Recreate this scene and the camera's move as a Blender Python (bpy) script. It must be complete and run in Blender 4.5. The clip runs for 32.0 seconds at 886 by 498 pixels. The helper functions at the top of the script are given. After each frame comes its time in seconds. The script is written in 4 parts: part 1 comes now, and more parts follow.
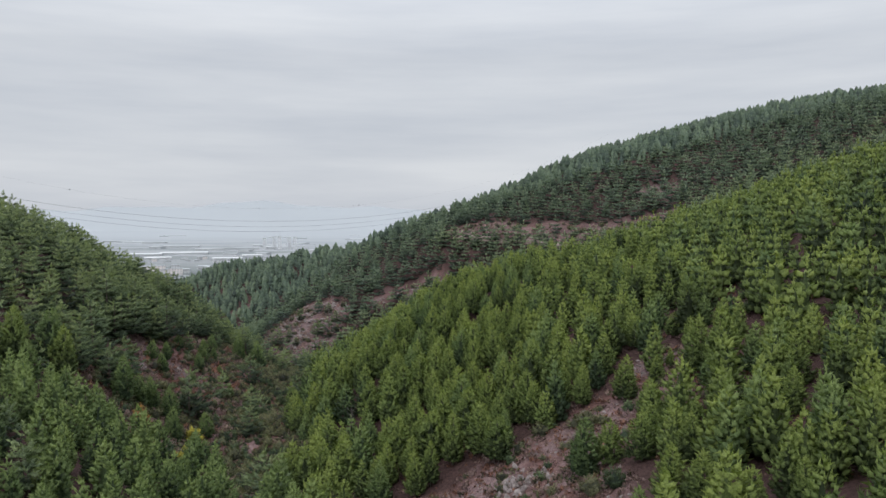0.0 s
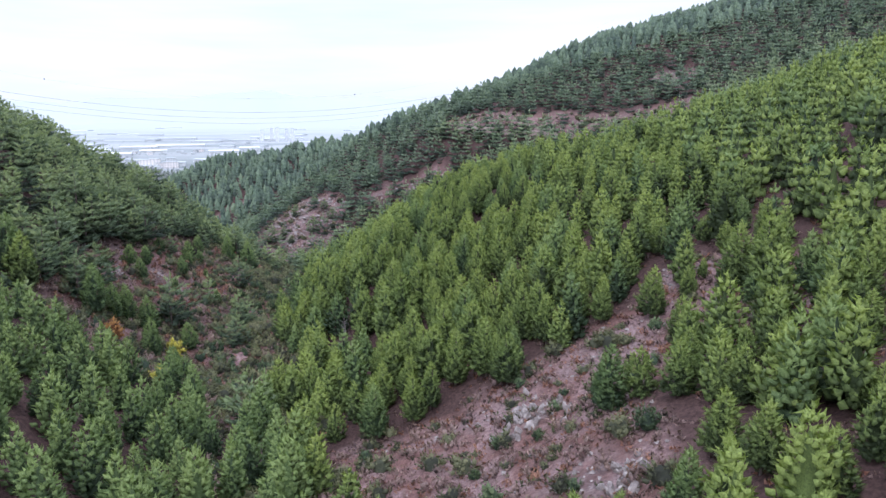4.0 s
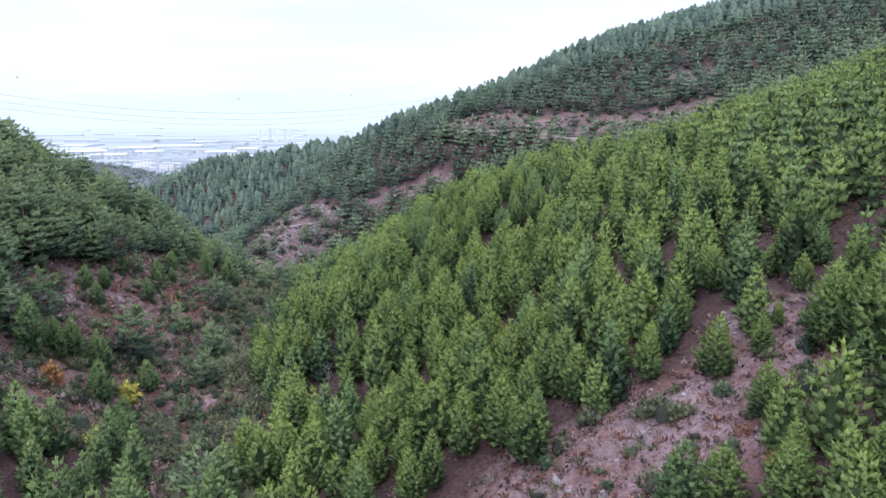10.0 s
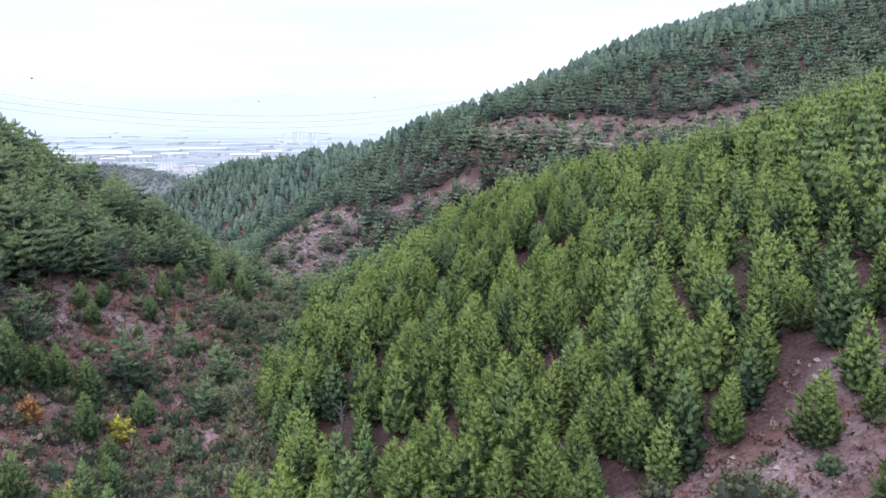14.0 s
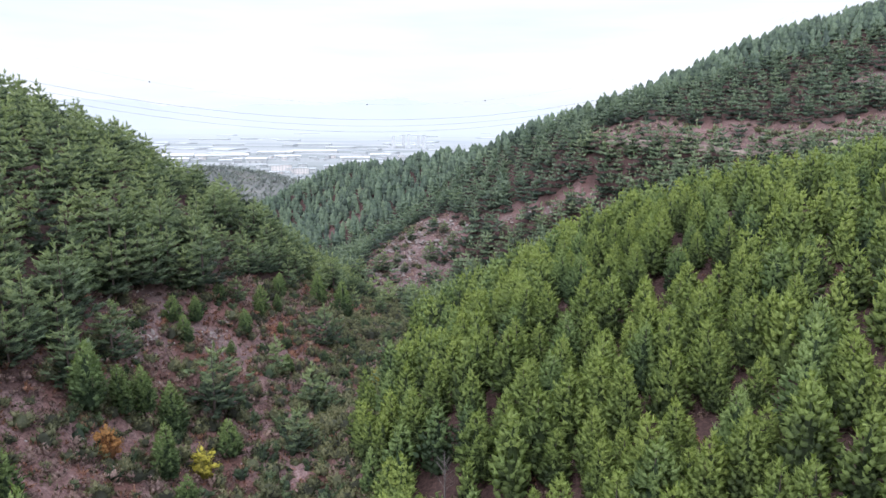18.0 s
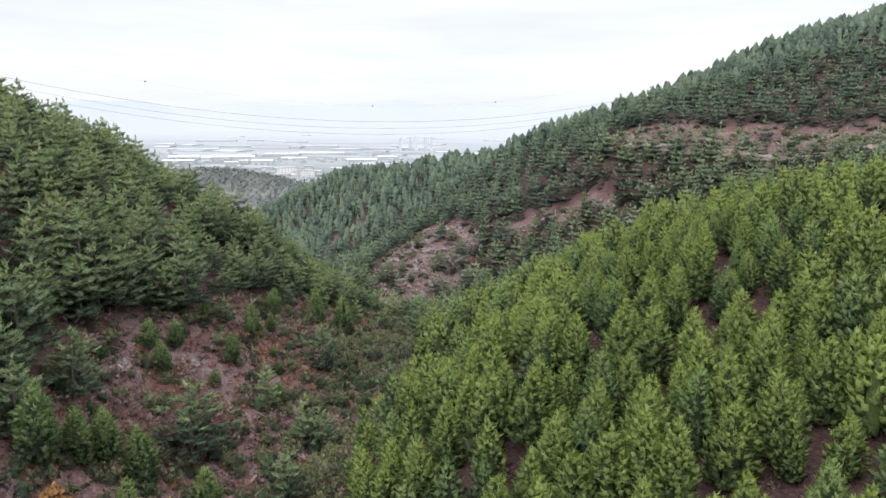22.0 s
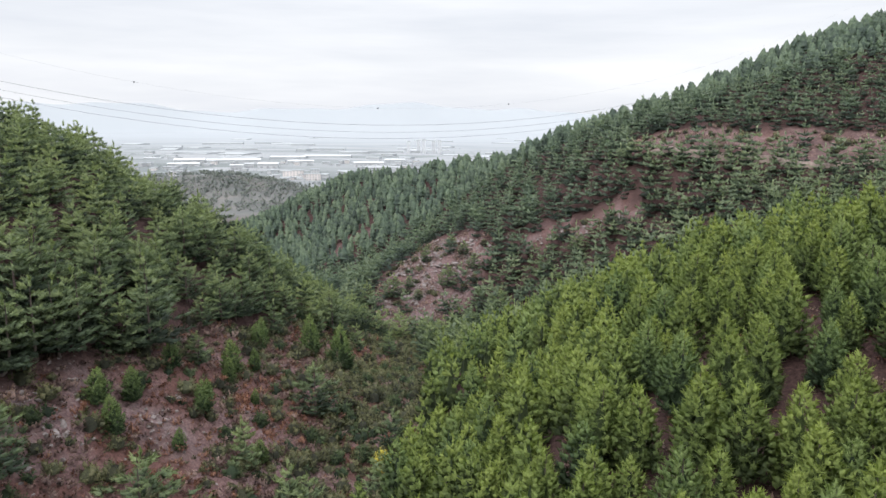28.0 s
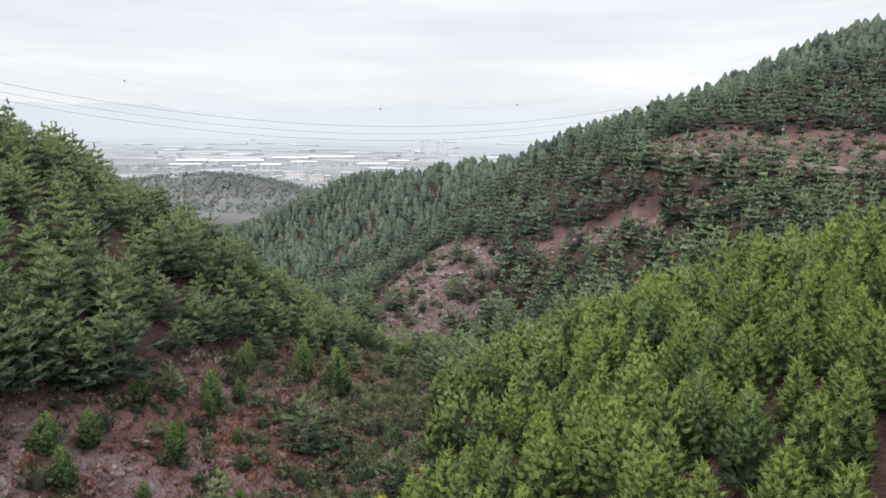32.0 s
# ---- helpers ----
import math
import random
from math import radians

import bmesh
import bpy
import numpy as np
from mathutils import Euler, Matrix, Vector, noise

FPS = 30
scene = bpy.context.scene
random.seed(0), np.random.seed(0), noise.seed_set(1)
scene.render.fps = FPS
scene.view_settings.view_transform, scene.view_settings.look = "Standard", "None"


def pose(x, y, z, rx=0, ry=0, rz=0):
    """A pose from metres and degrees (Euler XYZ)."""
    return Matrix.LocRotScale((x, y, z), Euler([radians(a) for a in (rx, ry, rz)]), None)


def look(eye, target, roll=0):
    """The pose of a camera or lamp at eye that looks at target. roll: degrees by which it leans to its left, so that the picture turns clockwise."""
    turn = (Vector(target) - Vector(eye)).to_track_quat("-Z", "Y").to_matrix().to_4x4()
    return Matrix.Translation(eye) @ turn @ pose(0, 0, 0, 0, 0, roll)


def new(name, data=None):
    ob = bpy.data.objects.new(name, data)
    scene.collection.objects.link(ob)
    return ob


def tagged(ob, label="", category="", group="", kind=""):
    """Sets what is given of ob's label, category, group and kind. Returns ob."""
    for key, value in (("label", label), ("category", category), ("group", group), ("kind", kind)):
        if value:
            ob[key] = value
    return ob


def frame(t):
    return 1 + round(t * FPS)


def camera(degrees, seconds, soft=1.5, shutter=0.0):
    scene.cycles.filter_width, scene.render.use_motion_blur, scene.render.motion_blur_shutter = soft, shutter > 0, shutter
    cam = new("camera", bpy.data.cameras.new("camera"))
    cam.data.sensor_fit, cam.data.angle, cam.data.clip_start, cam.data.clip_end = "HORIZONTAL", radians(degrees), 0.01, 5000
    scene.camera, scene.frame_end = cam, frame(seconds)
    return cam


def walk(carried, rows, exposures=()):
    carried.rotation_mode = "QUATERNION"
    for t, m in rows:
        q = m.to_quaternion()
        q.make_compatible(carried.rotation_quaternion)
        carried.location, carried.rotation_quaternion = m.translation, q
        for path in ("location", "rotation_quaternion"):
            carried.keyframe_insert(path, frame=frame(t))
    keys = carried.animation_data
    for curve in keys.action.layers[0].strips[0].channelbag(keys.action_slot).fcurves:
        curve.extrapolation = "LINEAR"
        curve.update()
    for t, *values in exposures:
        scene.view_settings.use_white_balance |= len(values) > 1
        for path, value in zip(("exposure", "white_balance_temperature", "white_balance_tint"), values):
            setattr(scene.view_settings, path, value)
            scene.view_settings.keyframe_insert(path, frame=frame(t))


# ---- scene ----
cam = camera(60.41, 32.0, 1.5)

PATH = [
    (0.0, 0.09, -22.75, 0.17, -2.51, 0.05, -0.06), (0.5, 0.09, -20.61, 0.16, -3.7, 0.12, -0.01), (1.0, 0.09, -18.53, 0.14, -4.58, 0.15, 0.07),
    (1.5, 0.08, -16.4, 0.11, -5.02, 0.2, 0.08), (2.0, 0.08, -14.28, 0.1, -6.47, 0.24, 0.09), (2.5, 0.13, -12.21, 0.06, -7.99, 0.32, 0.06),
    (3.0, 0.11, -10.17, 0.05, -9.68, 0.34, 0.01), (3.5, 0.12, -8.14, 0.03, -10.5, 0.33, -0.01), (5.5, 0.0, -0.0, -0.08, -10.78, 0.26, -0.0),
    (6.0, -0.11, 1.94, -0.06, -10.76, 0.24, -0.01), (7.0, -0.29, 5.75, 0.0, -10.72, 0.2, -0.03), (8.0, -0.4, 9.67, 0.03, -10.68, 0.18, -0.04),
    (9.0, -0.45, 13.64, 0.04, -10.63, 0.16, -0.02), (10.0, -0.43, 17.57, 0.04, -10.6, 0.18, 0.02), (11.0, -0.48, 21.39, -0.04, -10.53, 0.17, 0.09),
    (12.0, -0.67, 25.3, -0.11, -10.48, 0.2, 0.57), (13.0, -1.09, 29.16, -0.04, -10.41, 0.11, 1.05), (13.5, -1.3, 31.13, -0.03, -10.39, 0.08, 1.27),
    (14.0, -1.52, 33.1, -0.05, -10.35, 0.03, 1.84), (14.5, -1.77, 34.98, -0.07, -10.31, 0.04, 2.21), (15.0, -2.06, 36.97, -0.07, -10.27, -0.03, 3.84),
    (15.5, -2.43, 39.0, -0.05, -10.22, 0.09, 7.3), (16.0, -2.85, 40.91, -0.04, -10.2, 0.06, 8.95), (16.6, -3.36, 43.21, -0.02, -10.18, 0.02, 9.42),
    (17.5, -4.12, 46.65, -0.0, -10.14, -0.03, 9.68), (18.0, -4.52, 48.55, -0.03, -10.09, -0.05, 9.81), (19.0, -5.29, 52.28, -0.04, -10.05, -0.07, 9.93),
    (20.0, -6.05, 56.1, -0.1, -10.01, -0.1, 10.09), (21.0, -6.9, 59.82, -0.14, -9.97, -0.18, 10.22), (22.0, -7.68, 63.48, -0.18, -9.93, -0.2, 10.36),
    (23.0, -8.52, 67.16, -0.15, -9.89, -0.21, 10.45), (24.0, -9.32, 70.8, -0.08, -9.86, -0.19, 10.57), (25.0, -10.12, 74.45, -0.01, -9.84, -0.18, 10.67),
    (25.5, -10.51, 76.29, 0.01, -9.83, -0.2, 10.75), (27.5, -12.09, 83.41, 0.06, -9.78, -0.21, 10.91), (28.0, -12.49, 85.16, 0.09, -9.76, -0.21, 10.95),
    (29.0, -13.3, 88.66, 0.08, -9.74, -0.26, 11.05), (30.0, -14.12, 92.21, 0.07, -9.72, -0.27, 11.12), (31.0, -15.02, 95.7, 0.12, -9.7, -0.33, 11.2),
    (32.0, -15.77, 99.21, 0.23, -9.7, -0.33, 11.26),
]
EXPOSURES = [(0.0, -0.36, 6250, 10), (1.5, -0.30, 6200, 10), (2.0, -0.11, 6080, 12), (3.0, 0.24, 5800, 15), (3.5, 0.34, 5700, 15), (5.5, 0.47, 5400, 16), (12.0, 0.47, 5420, 16), (20.0, 0.36, 6150, 12), (28.0, 0.2, 6400, 11), (32.0, 0.16, 6400, 11)]
walk(cam, [(t, pose(x, y, z, 90 + p, r, h)) for t, x, y, z, p, r, h in PATH], EXPOSURES)

# ---- world and light: bright overcast day ----
SUN_ELEVATION, SUN_ROTATION = radians(48), radians(200)
world = bpy.data.worlds.new("overcast_sky")
scene.world = world
world.use_nodes = True
wn, wl = world.node_tree.nodes, world.node_tree.links
wn.clear()
w_out = wn.new("ShaderNodeOutputWorld")
w_bg = wn.new("ShaderNodeBackground")
w_sky = wn.new("ShaderNodeTexSky")
w_sky.sky_type = "NISHITA"
w_sky.sun_disc = False
w_sky.sun_elevation, w_sky.sun_rotation = SUN_ELEVATION, SUN_ROTATION
w_sky.air_density, w_sky.dust_density = 1.0, 4.0
w_co = wn.new("ShaderNodeTexCoord")
w_map = wn.new("ShaderNodeMapping")
w_map.inputs["Scale"].default_value = (1.0, 1.0, 9.0)
w_map.inputs["Rotation"].default_value = (0.0, 0.12, 0.4)
w_noise = wn.new("ShaderNodeTexNoise")
w_noise.inputs["Scale"].default_value = 1.9
w_noise.inputs["Detail"].default_value = 5.0
w_noise.inputs["Roughness"].default_value = 0.55
w_ramp = wn.new("ShaderNodeValToRGB")
w_ramp.color_ramp.elements[0].position, w_ramp.color_ramp.elements[0].color = 0.30, (7.4, 7.7, 8.2, 1)
w_ramp.color_ramp.elements[1].position, w_ramp.color_ramp.elements[1].color = 0.70, (9.7, 9.8, 9.9, 1)
w_mix = wn.new("ShaderNodeMix")
w_mix.data_type = "RGBA"
w_mix.inputs["Factor"].default_value = 0.9
wl.new(w_co.outputs["Generated"], w_map.inputs["Vector"])
wl.new(w_map.outputs["Vector"], w_noise.inputs["Vector"])
wl.new(w_noise.outputs["Fac"], w_ramp.inputs["Fac"])
wl.new(w_sky.outputs["Color"], w_mix.inputs["A"])
wl.new(w_ramp.outputs["Color"], w_mix.inputs["B"])
wl.new(w_mix.outputs["Result"], w_bg.inputs["Color"])
w_sep = wn.new("ShaderNodeSeparateXYZ")
w_up = wn.new("ShaderNodeMapRange")
w_up.inputs["From Min"].default_value, w_up.inputs["From Max"].default_value = 0.2, 1.0
w_up.inputs["To Min"].default_value, w_up.inputs["To Max"].default_value = 0.1, 0.26
wl.new(w_co.outputs["Generated"], w_sep.inputs["Vector"])
wl.new(w_sep.outputs["Z"], w_up.inputs["Value"])
wl.new(w_up.outputs["Result"], w_bg.inputs["Strength"])
wl.new(w_bg.outputs["Background"], w_out.inputs["Surface"])

sun_data = bpy.data.lights.new("sun", "SUN")
sun_data.energy, sun_data.angle, sun_data.color = 1.5, radians(40), (1.0, 0.97, 0.93)
sun = new("sun", sun_data)
sun.matrix_world = look((-120, -350, 400), (0, 0, 0))

# ---- materials ----
def nodes_of(name):
    m = bpy.data.materials.new(name)
    m.use_nodes = True
    n, l = m.node_tree.nodes, m.node_tree.links
    return m, n, l, n["Principled BSDF"]


def ramp(n, l, source, stops):
    r = n.new("ShaderNodeValToRGB")
    el = r.color_ramp.elements
    el[0].position, el[0].color = stops[0][0], (*stops[0][1], 1)
    el[1].position, el[1].color = stops[-1][0], (*stops[-1][1], 1)
    for p, c in stops[1:-1]:
        el.new(p).color = (*c, 1)
    l.new(source, r.inputs["Fac"])
    return r.outputs["Color"]


def noise_at(n, l, scale, detail=4.0, rough=0.6):
    g = n.new("ShaderNodeNewGeometry")
    t = n.new("ShaderNodeTexNoise")
    t.inputs["Scale"].default_value, t.inputs["Detail"].default_value, t.inputs["Roughness"].default_value = scale, detail, rough
    l.new(g.outputs["Position"], t.inputs["Vector"])
    return t.outputs["Fac"]


def blend(n, l, fac, a, b, mode="MIX"):
    m = n.new("ShaderNodeMix")
    m.data_type, m.blend_type = "RGBA", mode
    for socket, value in ((m.inputs["Factor"], fac), (m.inputs["A"], a), (m.inputs["B"], b)):
        if hasattr(value, "is_output"):
            l.new(value, socket)
        elif isinstance(value, tuple):
            socket.default_value = (*value, 1)
        else:
            socket.default_value = value
    return m.outputs["Result"]


def foliage(name, dark, mid, light, rough=0.6, grain=0.8, fine=5.5):
    """Needles or leaves: colour by each tuft's tint, shade included, each tree's own tone and a slow drift over the
    slope.
    """
    m, n, l, b = nodes_of(name)
    a = n.new("ShaderNodeAttribute")
    a.attribute_name = "tint"
    o = n.new("ShaderNodeObjectInfo")
    mt = n.new("ShaderNodeMath")
    mt.operation = "MULTIPLY_ADD"
    l.new(o.outputs["Random"], mt.inputs[0])
    mt.inputs[1].default_value = 0.20
    off = n.new("ShaderNodeMath")
    off.operation = "SUBTRACT"
    l.new(a.outputs["Fac"], off.inputs[0])
    off.inputs[1].default_value = 0.03
    l.new(off.outputs[0], mt.inputs[2])
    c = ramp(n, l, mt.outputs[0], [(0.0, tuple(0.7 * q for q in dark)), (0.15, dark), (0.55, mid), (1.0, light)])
    c = blend(n, l, 0.35, c, ramp(n, l, noise_at(n, l, 0.05, 3), [(0.35, (0.6, 0.68, 0.68)), (0.65, (1.25, 1.2, 1.0))]), "MULTIPLY")
    c = blend(n, l, grain, c, ramp(n, l, noise_at(n, l, fine, 4, 0.75), [(0.34, (0.34, 0.38, 0.38)), (0.5, (1.0, 1.0, 1.0)), (0.66, (1.55, 1.52, 1.42))]), "MULTIPLY")
    l.new(c, b.inputs["Base Color"])
    b.inputs["Roughness"].default_value = rough
    b.inputs["Specular IOR Level"].default_value = 0.25
    t = n.new("ShaderNodeBsdfTranslucent")
    l.new(blend(n, l, 1.0, c, (1.25, 1.3, 0.9), "MULTIPLY"), t.inputs["Color"])
    x = n.new("ShaderNodeMixShader")
    x.inputs["Fac"].default_value = 0.35
    l.new(b.outputs["BSDF"], x.inputs[1])
    l.new(t.outputs["BSDF"], x.inputs[2])
    l.new(x.outputs["Shader"], n["Material Output"].inputs["Surface"])
    return m


def bark(name, dark, light):
    m, n, l, b = nodes_of(name)
    l.new(ramp(n, l, noise_at(n, l, 9.0, 5), [(0.3, dark), (0.7, light)]), b.inputs["Base Color"])
    b.inputs["Roughness"].default_value = 0.9
    return m


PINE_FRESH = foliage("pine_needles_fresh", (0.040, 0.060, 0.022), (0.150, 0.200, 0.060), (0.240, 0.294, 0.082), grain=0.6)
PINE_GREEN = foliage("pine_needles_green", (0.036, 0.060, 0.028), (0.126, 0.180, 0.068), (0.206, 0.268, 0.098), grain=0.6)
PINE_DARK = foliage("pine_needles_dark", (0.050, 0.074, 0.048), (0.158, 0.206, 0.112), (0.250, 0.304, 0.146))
# Farther stands: bluish haze mixed into the needle colours.
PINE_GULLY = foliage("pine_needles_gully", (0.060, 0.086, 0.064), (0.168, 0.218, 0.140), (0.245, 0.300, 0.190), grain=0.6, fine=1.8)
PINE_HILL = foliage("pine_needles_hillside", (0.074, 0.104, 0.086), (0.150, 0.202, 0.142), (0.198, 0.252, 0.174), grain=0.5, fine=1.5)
SCRUB = foliage("scrub_leaves", (0.034, 0.036, 0.022), (0.102, 0.106, 0.058), (0.185, 0.180, 0.100))
# Low hill's leaves greyed, with its haze in the colour.
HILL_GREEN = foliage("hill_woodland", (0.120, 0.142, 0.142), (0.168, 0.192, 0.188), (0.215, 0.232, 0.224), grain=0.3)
HEATH = foliage("dry_heath", (0.088, 0.056, 0.056), (0.220, 0.148, 0.140), (0.335, 0.238, 0.218))
BRACKEN = foliage("rusty_bracken", (0.100, 0.044, 0.034), (0.232, 0.112, 0.084), (0.330, 0.182, 0.132))
EVERGREEN = foliage("dark_evergreen_leaves", (0.022, 0.036, 0.020), (0.060, 0.088, 0.044), (0.118, 0.150, 0.076))
YELLOW = foliage("yellow_leaves", (0.200, 0.175, 0.030), (0.420, 0.370, 0.060), (0.560, 0.490, 0.110))
ORANGE = foliage("orange_leaves", (0.150, 0.062, 0.020), (0.335, 0.160, 0.055), (0.450, 0.250, 0.095))
BARK = bark("pine_bark", (0.060, 0.045, 0.040), (0.150, 0.115, 0.100))
TWIG = bark("grey_twigs", (0.075, 0.062, 0.060), (0.170, 0.145, 0.140))


def ground_material():
    m, n, l, b = nodes_of("heath_soil")
    fine = noise_at(n, l, 2.2, 8, 0.7)
    broad = noise_at(n, l, 0.11, 5, 0.6)
    soil = ramp(n, l, fine, [(0.32, (0.066, 0.040, 0.041)), (0.5, (0.190, 0.124, 0.122)), (0.68, (0.305, 0.222, 0.212))])
    litter = ramp(n, l, fine, [(0.3, (0.064, 0.034, 0.031)), (0.7, (0.195, 0.106, 0.092))])
    c = blend(n, l, ramp(n, l, broad, [(0.42, (0, 0, 0)), (0.58, (1, 1, 1))]), soil, litter)
    a = n.new("ShaderNodeAttribute")
    a.attribute_name = "bare"
    spots = noise_at(n, l, 0.16, 4, 0.7)
    stony = ramp(n, l, noise_at(n, l, 1.3, 7, 0.8), [(0.36, (0.068, 0.050, 0.051)), (0.50, (0.146, 0.118, 0.120)), (0.64, (0.300, 0.264, 0.260))])
    stony = blend(n, l, ramp(n, l, spots, [(0.46, (0, 0, 0)), (0.60, (0.75, 0.75, 0.75))]), stony, ramp(n, l, fine, [(0.3, (0.045, 0.032, 0.034)), (0.7, (0.140, 0.098, 0.100))]))
    patchy = blend(n, l, 1.0, a.outputs["Fac"], ramp(n, l, noise_at(n, l, 0.33, 5, 0.7), [(0.36, (0.08, 0.08, 0.08)), (0.60, (1, 1, 1))]), "MULTIPLY")
    c = blend(n, l, patchy, c, stony)
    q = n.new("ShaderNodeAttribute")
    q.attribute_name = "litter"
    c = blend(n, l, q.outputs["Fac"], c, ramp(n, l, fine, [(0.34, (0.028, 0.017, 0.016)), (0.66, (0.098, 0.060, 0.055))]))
    r = n.new("ShaderNodeAttribute")
    r.attribute_name = "cut"
    earth = ramp(n, l, noise_at(n, l, 0.5, 6, 0.7), [(0.36, (0.070, 0.048, 0.048)), (0.55, (0.150, 0.102, 0.095)), (0.75, (0.300, 0.220, 0.180))])
    c = blend(n, l, r.outputs["Fac"], c, earth)
    # Soil beyond the ridge turns grey-green: haze painted into the ground.
    k = n.new("ShaderNodeAttribute")
    k.attribute_name = "grass"
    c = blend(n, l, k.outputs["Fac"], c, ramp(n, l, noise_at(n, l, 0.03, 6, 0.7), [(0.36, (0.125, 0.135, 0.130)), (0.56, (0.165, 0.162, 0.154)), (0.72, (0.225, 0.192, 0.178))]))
    l.new(c, b.inputs["Base Color"])
    b.inputs["Roughness"].default_value = 0.95
    b.inputs["Specular IOR Level"].default_value = 0.1
    bump = n.new("ShaderNodeBump")
    bump.inputs["Strength"].default_value, bump.inputs["Distance"].default_value = 0.7, 0.35
    l.new(noise_at(n, l, 1.4, 8, 0.75), bump.inputs["Height"])
    l.new(bump.outputs["Normal"], b.inputs["Normal"])
    return m


GROUND = ground_material()

# ---- the lie of the land ----
STREAM = [(-2, -40, -42), (-8, 20, -43), (-14, 60, -45), (-27, 95, -48), (-40, 140, -54), (-44, 190, -57), (-54, 250, -61), (-72, 310, -65), (-115, 400, -72), (-190, 520, -80), (-300, 680, -88)]
LEFT_FLANK = [(-45, 60, -33), (-62, 100, -31), (-80, 134, -27), (-55, 130, -46), (-72, 153, -37), (-62, 190, -45), (-78, 182, -31), (-90, 190, -25), (-103, 185, -14), (-97, 246, -28.5), (-76, 256, -48)]
LEFT_CREST = [(-110, 0, -2.5), (-140, 80, 1.5), (-175, 200, 6.5), (-155, 228, 1.5), (-147, 258, -6.5), (-134, 272, -21), (-122, 243, -16.0), (-104, 264, -33.0), (-290, 220, 29.5), (-200, 320, -40.5), (-160, 312, -44.5), (-240, 420, -64.5), (-270, 520, -87.5)]
RIGHT_FLANK = [(11, 84, -38), (17, 92, -35.5), (27, 83, -30), (34, 104, -25.5), (48, 78, -19.5), (22, 49, -29), (36, 40, -24), (60, 10, -12), (100, 50, 8)]
SPUR = [(-18, 126, -45.0), (-16, 141, -37.0), (-25, 163, -41.0), (-6, 163, -29.0), (11, 157, -28.0), (6, 183, -24.0), (21, 171, -21.0), (57, 160, -12.0), (61, 125, -12.0), (32, 223, -21.0), (4, 225, -28.0), (-30, 213, -47.0), (-32, 249, -51.0), (103, 224, 2.0), (100, 130, 7.0)]
GULLY = [(80, 275, -15), (25, 264, -35), (-20, 278, -52)]
HILLSIDE = [(19, 298, -33.5), (-3, 320, -35.5), (-24, 328, -46.5), (-60, 343, -48), (-74, 340, -56), (51, 326, -23.5), (7, 355, -11), (65, 331, -17), (-45, 372, -37), (-66, 366, -45), (60, 372, -3.5), (114, 380, 13), (170, 330, 21.5)]
FAR_RIDGE = [(360, 520, 82), (300, 545, 78.5), (220, 550, 66), (150, 520, 48.5), (103, 503, 37), (57, 470, 20.5), (10, 455, 0), (-38, 447, -15.5), (-100, 515, -31), (-150, 568, -39.5), (-190, 615, -48), (-225, 640, -66), (-250, 640, -78), (-290, 660, -90)]
BEYOND = [(330, 610, 70), (230, 610, 52), (150, 585, 30), (90, 560, 14), (40, 525, -2), (-20, 505, -22), (-80, 570, -46), (-150, 680, -70), (100, 700, -30), (-100, 740, -80), (320, 800, 0), (-450, 650, -88), (-500, 350, -20), (-200, 850, -90), (450, 100, 90)]
PLAIN_Z = -90.0

knots = np.array(STREAM + LEFT_FLANK + LEFT_CREST + RIGHT_FLANK + SPUR + GULLY + HILLSIDE + FAR_RIDGE + BEYOND, float)


def kernel(d2):
    return 0.5 * d2 * np.log(np.maximum(d2, 1e-12))


_p = knots[:, :2] / 100
_d2 = ((_p[:, None] - _p[None]) ** 2).sum(-1)
_n = len(knots)
_m = np.zeros((_n + 3, _n + 3))
_m[:_n, :_n] = kernel(_d2) + np.eye(_n) * 0.004
_m[:_n, _n:] = np.c_[np.ones(_n), _p]
_m[_n:, :_n] = _m[:_n, _n:].T
_w = np.linalg.solve(_m, np.r_[knots[:, 2], np.zeros(3)])


def smooth(a, b, v):
    t = np.clip((v - a) / (b - a), 0, 1)
    return t * t * (3 - 2 * t)


def waves(x, y):
    """Small humps and hollows of a metre or less."""
    return (0.8 * np.sin(x * 0.17 + 1.3 * np.sin(y * 0.11)) * np.sin(y * 0.15 + 0.7 * np.sin(x * 0.09))
            + 0.35 * np.sin(x * 0.51 + y * 0.23) * np.sin(y * 0.47 - x * 0.19) + 0.15 * np.sin(x * 1.3 + 2 * np.sin(y * 0.8)) * np.sin(y * 1.1))


def height(x, y):
    x, y = np.asarray(x, float), np.asarray(y, float)
    flat = np.stack([x.ravel(), y.ravel()], 1) / 100
    z = np.empty(len(flat))
    for i in range(0, len(flat), 20000):
        q = flat[i:i + 20000]
        d2 = ((q[:, None] - _p[None]) ** 2).sum(-1)
        z[i:i + 20000] = kernel(d2) @ _w[:_n] + np.c_[np.ones(len(q)), q] @ _w[_n:]
    z = z.reshape(x.shape)
    out = np.maximum(smooth(680, 880, y), np.maximum(smooth(-380, -620, x), np.maximum(smooth(480, 700, x), smooth(-90, -300, y))))
    plain = PLAIN_Z + 31 * np.exp(-((x + 415) / np.where(x > -415, 120, 170)) ** 2 - ((y - 850) / 70) ** 2)
    side = np.where(x > 0, 70.0, 20.0) * smooth(900, 500, y)
    z = z * (1 - out) + np.maximum(plain, np.where((np.abs(x) > 380) & (y < 700), PLAIN_Z + side, plain)) * out
    z = np.maximum(z, PLAIN_Z)
    return z + waves(x, y) * smooth(1200, 700, y)


